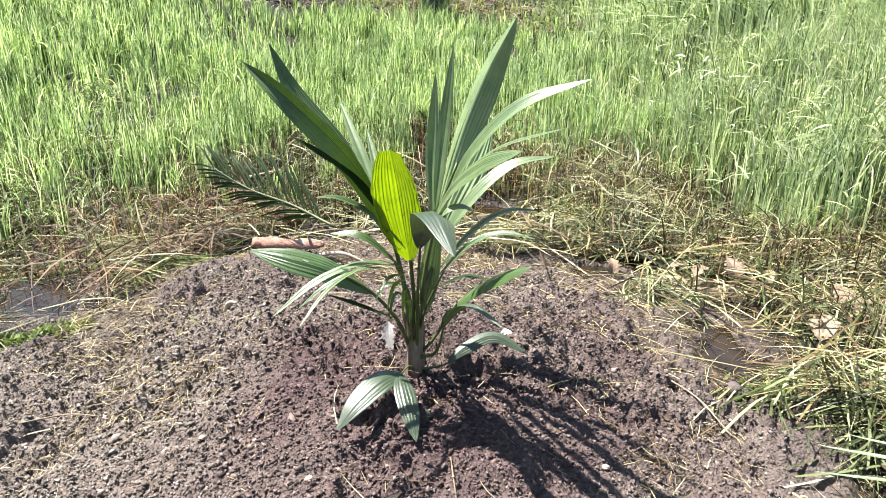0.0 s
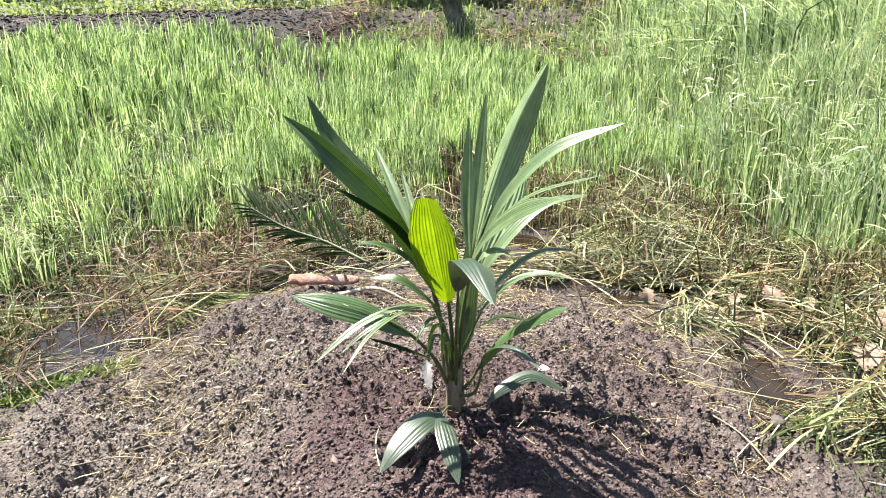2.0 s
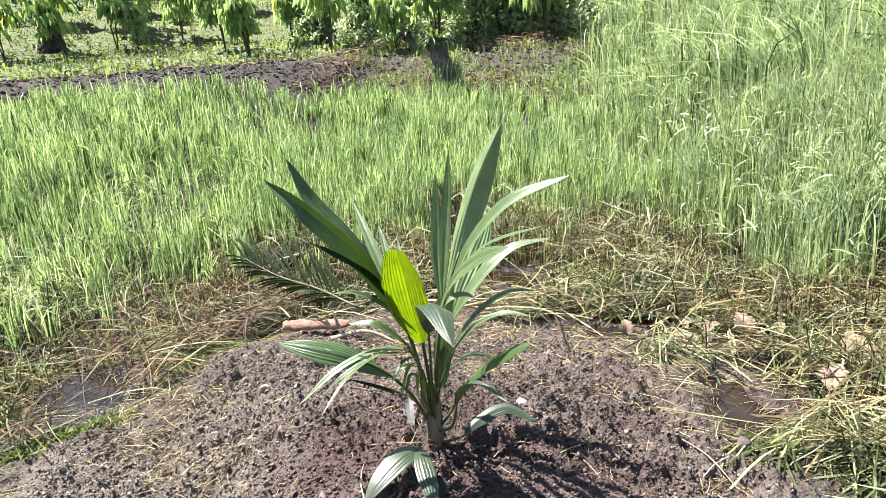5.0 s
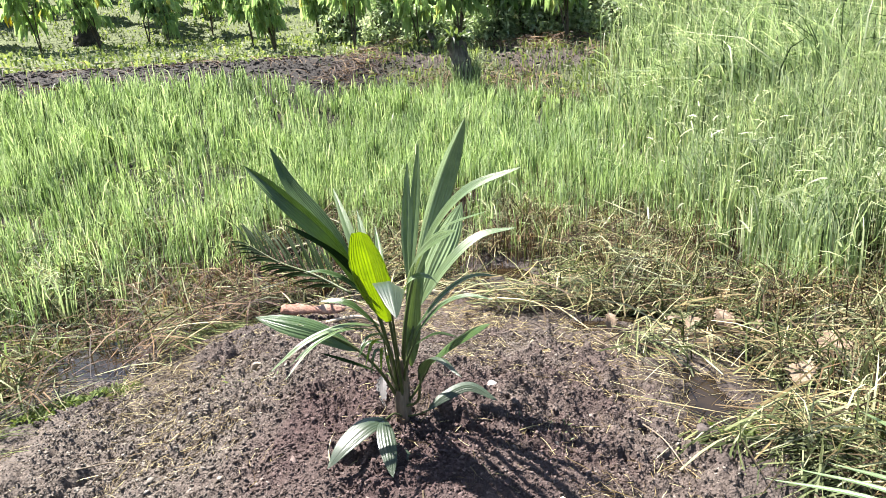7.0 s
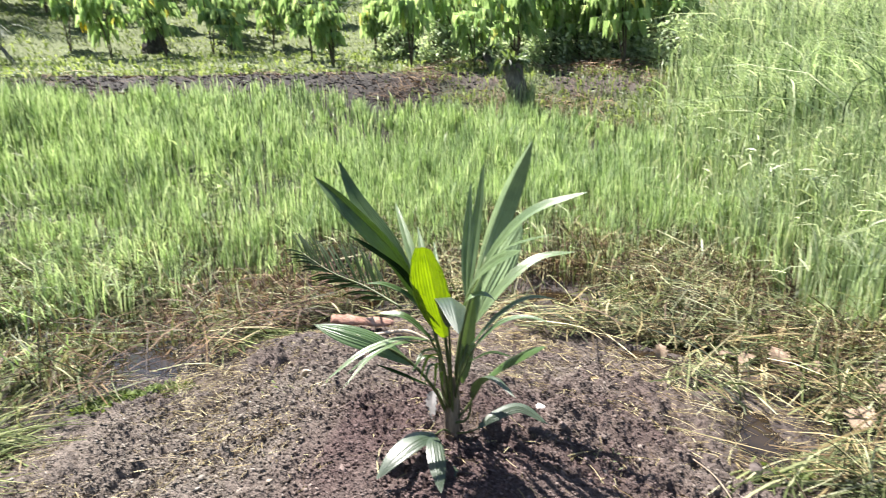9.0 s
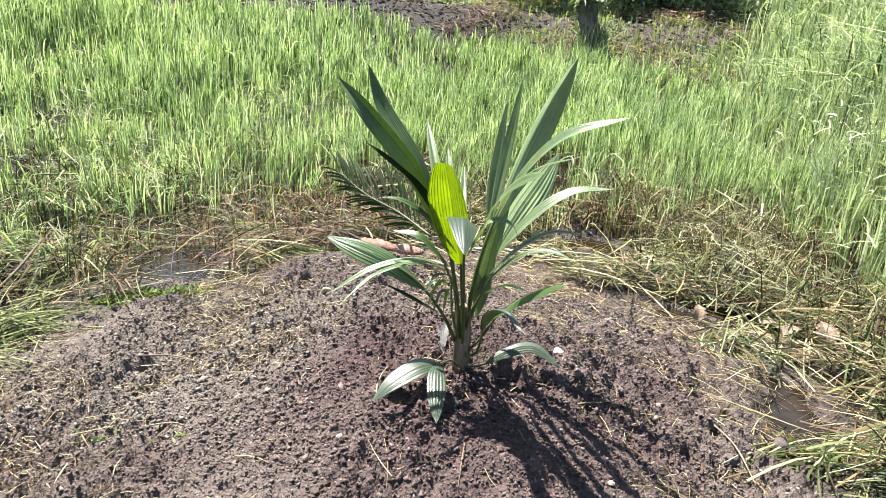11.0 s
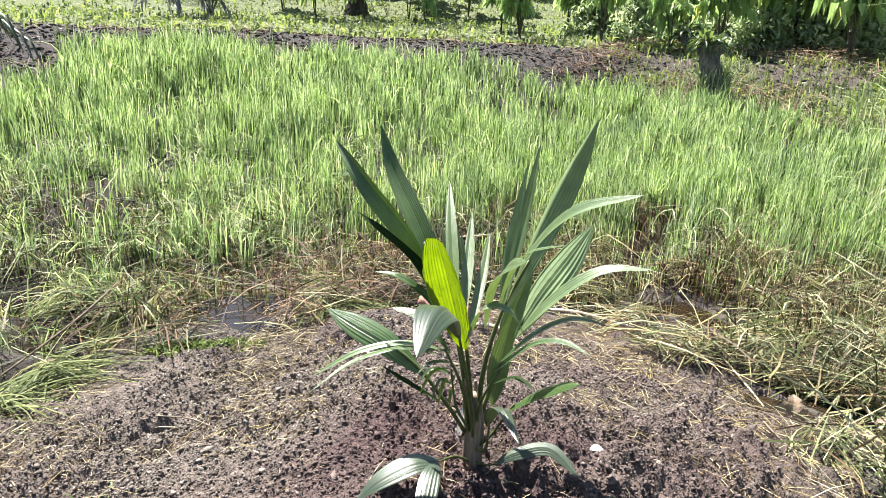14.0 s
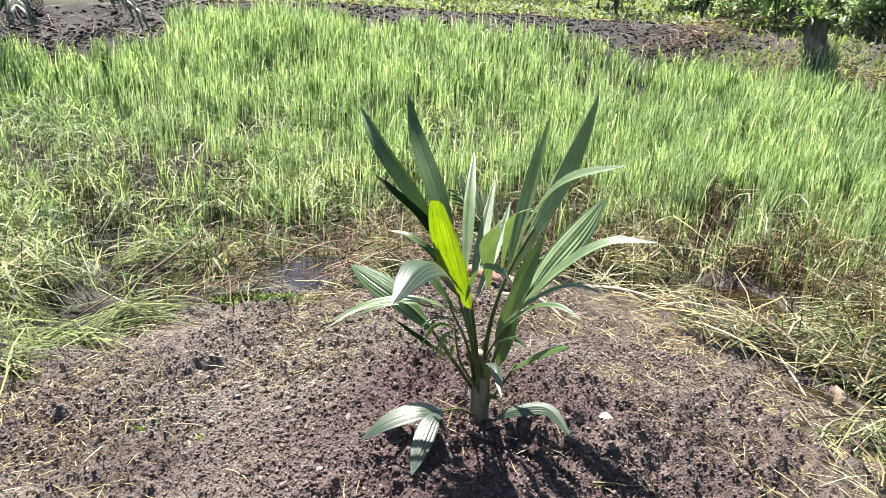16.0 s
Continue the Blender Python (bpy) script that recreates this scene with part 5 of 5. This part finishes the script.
kinds = [cassava_plant(20 + k, 1.45 + 0.2 * k, 2 + k % 3) for k in range(4)]
spots = []
rnd = random.Random(5)
for row in range(5):
    for k in range(15):
        x = -22 + 1.65 * k + rnd.uniform(-0.5, 0.5)
        y = 15.4 + 1.9 * row + rnd.uniform(-0.4, 0.4) - 0.12 * (x + 8) * (x < -8)
        if x > 1.0 or rnd.random() < 0.18 or math.hypot(x + 13.7, y - 17.5) < 0.7:
            continue
        spots.append((x, y))
for x in (-2.6, -1.7, -0.9, -0.2, 0.4, 1.1, -0.5, 0.8, -1.3):
    spots.append((x + rnd.uniform(-0.2, 0.2), 17.0 + rnd.uniform(-0.5, 1.2)))
for k, (x, y) in enumerate(spots):
    m = pose(x, y, ground_at(x, y), rnd.uniform(-6, 6), rnd.uniform(-6, 6), rnd.uniform(0, 360)) @ Matrix.Scale(rnd.uniform(0.75, 1.25), 4)
    if k < 4:
        kinds[k].matrix_basis = m
    else:
        copy_thing(kinds[k % 4], m)



def young_palm(x, y, tall, count, label, wide=1.0):
    z = ground_at(x, y)
    ob = thing("young_palm", label, "palm", at=(x, y, z))
    rnd = random.Random(31)
    for k in range(count):
        a = 6.28 * k / count + rnd.uniform(-0.3, 0.3)
        o = Vector((math.cos(a), math.sin(a), 0))
        c = Vector((x, y, z))
        pts = [c, c + o * 0.12 * wide + Vector((0, 0, tall * 0.45)), c + o * 0.4 * wide + Vector((0, 0, tall * 0.9)), c + o * 0.85 * wide + Vector((0, 0, tall / wide))]
        st = hold(part("frond", tube(pts, (0.025, 0.006), 14, 6), PETIOLE), ob)
        bm = bmesh.new()
        line = curve_points(pts, 30)
        for j in range(8, 30):
            t = (line[j + 1] - line[j]).normalized() if j < 29 else (line[30] - line[29]).normalized()
            side = t.cross(Vector((0, 0, 1))).normalized()
            for sg in (-1, 1):
                d = (t * 0.8 + side * sg).normalized() * rnd.uniform(0.28, 0.4)
                blade([line[j], line[j] + d * 0.5 + Vector((0, 0, 0.02)), line[j] + d + Vector((0, 0, -0.08))], 0.03, (0, 0, 1), pleats=1, pleat=0, rows=3, bm=bm)
        part("leaflets", bm, PALM_DARK, st)


young_palm(-7.16, 15.85, 1.5, 8, "dark young palm with upright feathered fronds in the garden")
young_palm(-14.9, 13.0, 1.0, 9, "low dark palm with arching feathered fronds beside the cassava", 1.6)
jagged_stump(-2.85, 15.0, 0.09, 0.45)

# low weeds under the cassava
x, y = scatter(46000, -26, 8, -3, 28, lambda x, y: (1 - 0.6 * bare_bank(x, y)) * smooth(14.0, 15.2, np.hypot(x - 0.5, y) + 0.8 * (fractal(x, y, 0.8, 2, 31) - 0.5)))
stuff("ground_weeds", upright_blades("ground_weeds", x, y, RNG.uniform(0.06, 0.24, len(x)), np.abs(RNG.normal(0.7, 0.25, len(x))).clip(0, 0.97), RNG.uniform(0.03, 0.08, len(x)), WEED, 2), "low yellow-green weeds covering the garden floor", "weeds")
x, y = scatter(9000, -4, 3, 11.5, 15.5, lambda x, y: (1 - humus_zone(x, y)) * (1 - 0.5 * bare_bank(x, y)))
stuff("edge_weeds", upright_blades("edge_weeds", x, y, RNG.uniform(0.06, 0.3, len(x)), np.abs(RNG.normal(0.5, 0.25, len(x))).clip(0, 0.95), RNG.uniform(0.015, 0.04, len(x)), WEED, 2), "low weeds round the stump", "weeds")


def bush(x, y, rx, tall, leaves, leaf, material, label, seed):
    rg = np.random.default_rng(seed)
    z = ground_at(x, y)
    ob = thing("bush", label, "bush", "bushes at the back", at=(x, y, z))
    for k in range(5):
        a = rg.uniform(0, 6.28)
        e = Vector((x + math.cos(a) * rx * 0.6, y + math.sin(a) * rx * 0.6, z + tall * rg.uniform(0.6, 0.95)))
        hold(part("branch", tube([(x, y, z - 0.1), Vector((x, y, z)).lerp(e, 0.5) + Vector((0, 0, tall * 0.1)), e], (0.04, 0.025, 0.01), 10, 6), STEM), ob)
    clumps = 46
    ca = rg.uniform(0, 2 * np.pi, clumps)
    cr = np.sqrt(rg.uniform(0, 1, clumps)) * rx
    cz = z + tall * rg.uniform(0.03, 1.0, clumps)
    n = leaves
    i = rg.integers(0, clumps, n)
    shrink = np.sqrt(np.clip(1.05 - ((cz[i] - z) / tall) ** 2, 0.05, 1))
    c = np.stack([x + np.cos(ca[i]) * cr[i] * shrink, y + np.sin(ca[i]) * cr[i] * shrink, cz[i]], 1)
    base = c + rg.normal(0, 1, (n, 3)) * np.array([0.2, 0.2, 0.17]) * rx
    d = rg.normal(0, 1, (n, 3)) + np.array([0, -0.2, -0.3])
    d /= np.linalg.norm(d, axis=1)[:, None]
    tip = base + d * (leaf * rg.uniform(0.6, 1.3, n))[:, None]
    hold(new("foliage", strips("foliage", base, tip, np.tile([0, 0, leaf * 0.1], (n, 1)), leaf * rg.uniform(0.3, 0.5, n), material, None, 2)), ob)


for k, (x, y, w) in enumerate([(-3.6, 16.6, 0.6), (-2.7, 17.2, 0.7), (-1.9, 16.6, 0.6), (-1.2, 17.4, 0.8), (-0.4, 17.0, 0.7), (0.3, 17.3, 0.8), (1.1, 17.0, 0.8), (-4.7, 17.0, 0.6), (-6.0, 17.4, 0.6)]):
    bush(x, y, w, 0.55 + 0.35 * w, 1300, 0.17, SHRUB, "low bright green leafy shrub at the garden's edge", 20 + k)
for k in range(16):
    a = radians(-78 + 8.2 * k)
    r = 35 + 2.5 * math.sin(k * 2.3)
    bush(0.5 + r * math.sin(a), r * math.cos(a), 3.0, 5.5 + 1.2 * math.sin(k * 1.7), 4500, 0.5, FAR_LEAF, "tall leafy shrubbery closing off the garden", 40 + k)

# small old palm with drooping fronds at the far left
px, py = -10.7, 3.85
pz = ground_at(px, py)
rnd = random.Random(12)
for k in range(7):
    a = radians(-60 + 360 * k / 7)
    o = Vector((math.cos(a), math.sin(a), 0))
    c = Vector((px, py, pz + 0.25))
    lying_frond("palm_frond", "dark drooping frond of a low oil palm at the meadow's edge", [c, c + o * 0.7 + Vector((0, 0, 0.9)), c + o * 1.4 + Vector((0, 0, 0.85)), c + o * 2.1 + Vector((0, 0, 0.25))], 20, 0.6, 0.5, PALM_OLD, PETIOLE, 60 + k, 0.035, (0.03, 0.006))

c = Vector((-15.6, 12.4, ground_at(-15.6, 12.4) + 0.3))
for k in range(4):
    o = Vector((math.cos(radians(-75 + 38 * k)), math.sin(radians(-75 + 38 * k)), 0))
    lying_frond("palm_frond", "withered grey palm frond hanging to the ground", [c, c + o * 0.4 + Vector((0, 0, 0.45)), c + o * 0.9 + Vector((0, 0, 0.4)), c + o * 1.3 + Vector((0, 0, -0.1))], 16, 0.5, 0.6, PALM_GREY, TWIG, 80 + k, 0.04, (0.03, 0.008))

# ---- small things round the mound ----


def dead_leaf(x, y, size, turn, tilt, curl, lift, label):
    """A broad dry leaf, cupped and bent, with a stalk."""
    z = ground_at(x, y) + lift + 0.03
    ob = thing("dry_leaf", label, "dry leaf", "dry leaves in the straw", at=(x, y, z))
    a = radians(turn)
    d = Vector((math.cos(a) * math.cos(tilt), math.sin(a) * math.cos(tilt), math.sin(tilt))) * size
    c = Vector((x, y, z))
    up = Vector((-d.x, -d.y, size)).normalized()
    hold(part("leaf_blade", blade([c - d * 0.5, c + up * size * curl * 0.5, c + d * 0.5], size * 0.72, up, pleats=3, fold=curl * 1.3, pleat=0.09, peak=0.42, foot=0.1, ragged=0.3, fullness=1.1, seed=int(x * 100)), DRY_LEAF), ob)
    hold(part("leaf_stalk", tube([c - d * 0.5, c - d * 0.65 + Vector((0, 0, 0.01)), c - d * 0.85], (0.003, 0.002), 6, 6), DRY_LEAF), ob)


for row in DRY_LEAVES:
    dead_leaf(*row)


def lump(name, x, y, size, material, label, category, flat=0.7, sink=0.2):
    bm = bmesh.new()
    bmesh.ops.create_icosphere(bm, subdivisions=3, radius=size)
    z = ground_at(x, y)
    for v in bm.verts:
        v.co *= 1 + 0.28 * (noise.noise(v.co * (1.6 / size) + Vector((x, y, 0)) * 9) - 0.0)
        v.co.z *= flat
    ob = part(name, bm, material)
    ob.location = (x, y, z + size * flat * (1 - sink) * 0.8)
    ob.rotation_euler = (0.2, 0.1, x * 5)
    return tagged(ob, label, category)


lump("white_shell", 0.223, 2.59, 0.026, SHELL, "white piece of shell lying on the earth", "shell", 0.8)
lump("clod", 1.19, 2.61, 0.032, STONE, "muddy grey clod at the puddle's edge", "clod")
lump("clod", 0.98, 2.35, 0.035, STONE, "grey muddy clod on the mound", "clod", 0.5)
for x, y, s in [(-0.75, 1.75, 0.012), (0.55, 2.2, 0.014), (0.42, 2.75, 0.016), (-0.3, 1.55, 0.011), (0.6, 1.85, 0.012)]:
    lump("pebble", x, y, s, PALE_WOOD, "small pale pebble on the earth", "pebble")

# cut pink stalk and pale sticks
z0 = ground_at(-1.2, 3.72)
st = thing("palm_stalk", "cut pinkish palm stalk piece lying behind the mound", "stalk", at=(-1.40, 3.70, z0))
hold(part("stalk", tube([(-1.42, 3.70, z0 + 0.055), (-1.2, 3.72, z0 + 0.05), (-0.98, 3.76, z0 + 0.045)], (0.03, 0.042, 0.024, 0.038, 0.018), 24, 14, None, 0.17, 0.6, 4), PINK_WOOD), st)


def stick(name, a, b, radii, material, label, category="stick", bend=0.02, lift=0.0):
    a, b = Vector((*a, ground_at(*a))), Vector((*b, ground_at(*b)))
    up = Vector((0, 0, max(radii) * 0.9 + 0.008 + lift))
    m = a.lerp(b, 0.5)
    m.z = max(m.z, ground_at(m.x, m.y))
    ob = part(name, tube([a + up, m + up + Vector((bend, bend, 0.01)), b + up], radii, 14, 8, None, 0.08, 0.6, int(a.x * 50)), material)
    return tagged(ob, label, category)


stick("flat_stick", (-1.08, 3.62), (-0.68, 3.72), (0.014, 0.010), PALE_WOOD, "pale flat strip of wood behind the palm")
stick("wood_chip", (-1.215, 2.875), (-1.135, 2.845), (0.016, 0.02, 0.008), PALE_WOOD, "pale chip of wood on the earth", "wood chip", 0.0)
stick("long_stalk", (-1.25, 4.86), (-0.26, 4.56), (0.014, 0.012, 0.007), PALE_WOOD, "long pale dry leaf stalk lying behind the mound", "stalk", 0.0, 0.03)
stick("branch", (-2.6, 1.66), (-3.42, 2.85), (0.009, 0.012, 0.016), STEM, "dark thin branch lying across cut grass", "branch", 0.03, 0.15)
stick("thin_stick", (0.88, 2.62), (1.08, 2.2), (0.004, 0.0025), TWIG, "thin dry twig on the mound")
for a, b in [((-0.95, 1.5), (-1.08, 1.42)), ((-1.3, 1.95), (-1.55, 1.85)), ((-0.55, 2.75), (-0.5, 2.6)), ((1.25, 1.95), (1.22, 1.83)), ((-1.35, 3.1), (-1.42, 2.98)), ((0.68, 3.75), (1.2, 3.0))]:
    stick("twig", a, b, (0.004, 0.0025), TWIG, "short dry twig on the earth", "twig")


def sprout(x, y, n, spread, size, label, material=None):
    rg = np.random.default_rng(int(abs(x * 1000)))
    a = rg.uniform(0, 6.28, n)
    bx, by = x + rg.normal(0, spread, n), y + rg.normal(0, spread * 0.7, n)
    base = np.stack([bx, by, height(bx, by)], 1)
    tip = base + np.stack([np.cos(a) * size, np.sin(a) * size, rg.uniform(0.3, 1.0, n) * size], 1)
    tagged(new("weed_patch", strips("weed_patch", base, tip, np.tile([0, 0, size * 0.15], (n, 1)), size * rg.uniform(0.3, 0.5, n), material or WEED)), label, "weeds", kind="stuff")


for k in range(7):
    sprout(-2.36 + 0.05 * k, 2.44 + 0.07 * k, 150, 0.06, 0.034, "small bright green leaves creeping along the mud", CREEPER)
sprout(1.36, 2.72, 150, 0.07, 0.04, "leafy green weed at the puddle's edge", CREEPER)
sprout(1.42, 2.85, 40, 0.06, 0.05, "leafy green weed at the puddle's edge")
sprout(-1.27, 2.68, 25, 0.12, 0.03, "tiny green sprouts on the mound")
sprout(-0.95, 1.42, 14, 0.06, 0.025, "tiny green sprouts on the mound")
sprout(-1.25, 1.38, 12, 0.05, 0.04, "tiny grass sprouts on the mound")
sprout(0.55, 2.35, 30, 0.06, 0.02, "tiny green sprouts on the mound")

# tuft standing alone in the cut grass
n = 160
tx, ty = -3.85 + RNG.normal(0, 0.06, n), 3.0 + RNG.normal(0, 0.06, n)
stuff("grass_tuft", upright_blades("grass_tuft", tx, ty, RNG.uniform(0.25, 0.55, n), np.abs(RNG.normal(0.2, 0.12, n)), RNG.uniform(0.006, 0.012, n), GRASS, 3), "single upright yellow-green grass tuft")
# yellowed cassava leaf
m = 5
base = np.tile([-14.0, 15.2, 3.0], (m, 1))
tip = base + np.stack([RNG.normal(0, 0.1, m), RNG.normal(0, 0.05, m), np.full(m, -0.42)], 1)
tagged(new("yellow_leaf", strips("yellow_leaf", base, tip, np.tile([0, -0.06, 0], (m, 1)), np.full(m, 0.12), YELLOWED)), "single yellowed cassava leaf hanging down", "leaf")
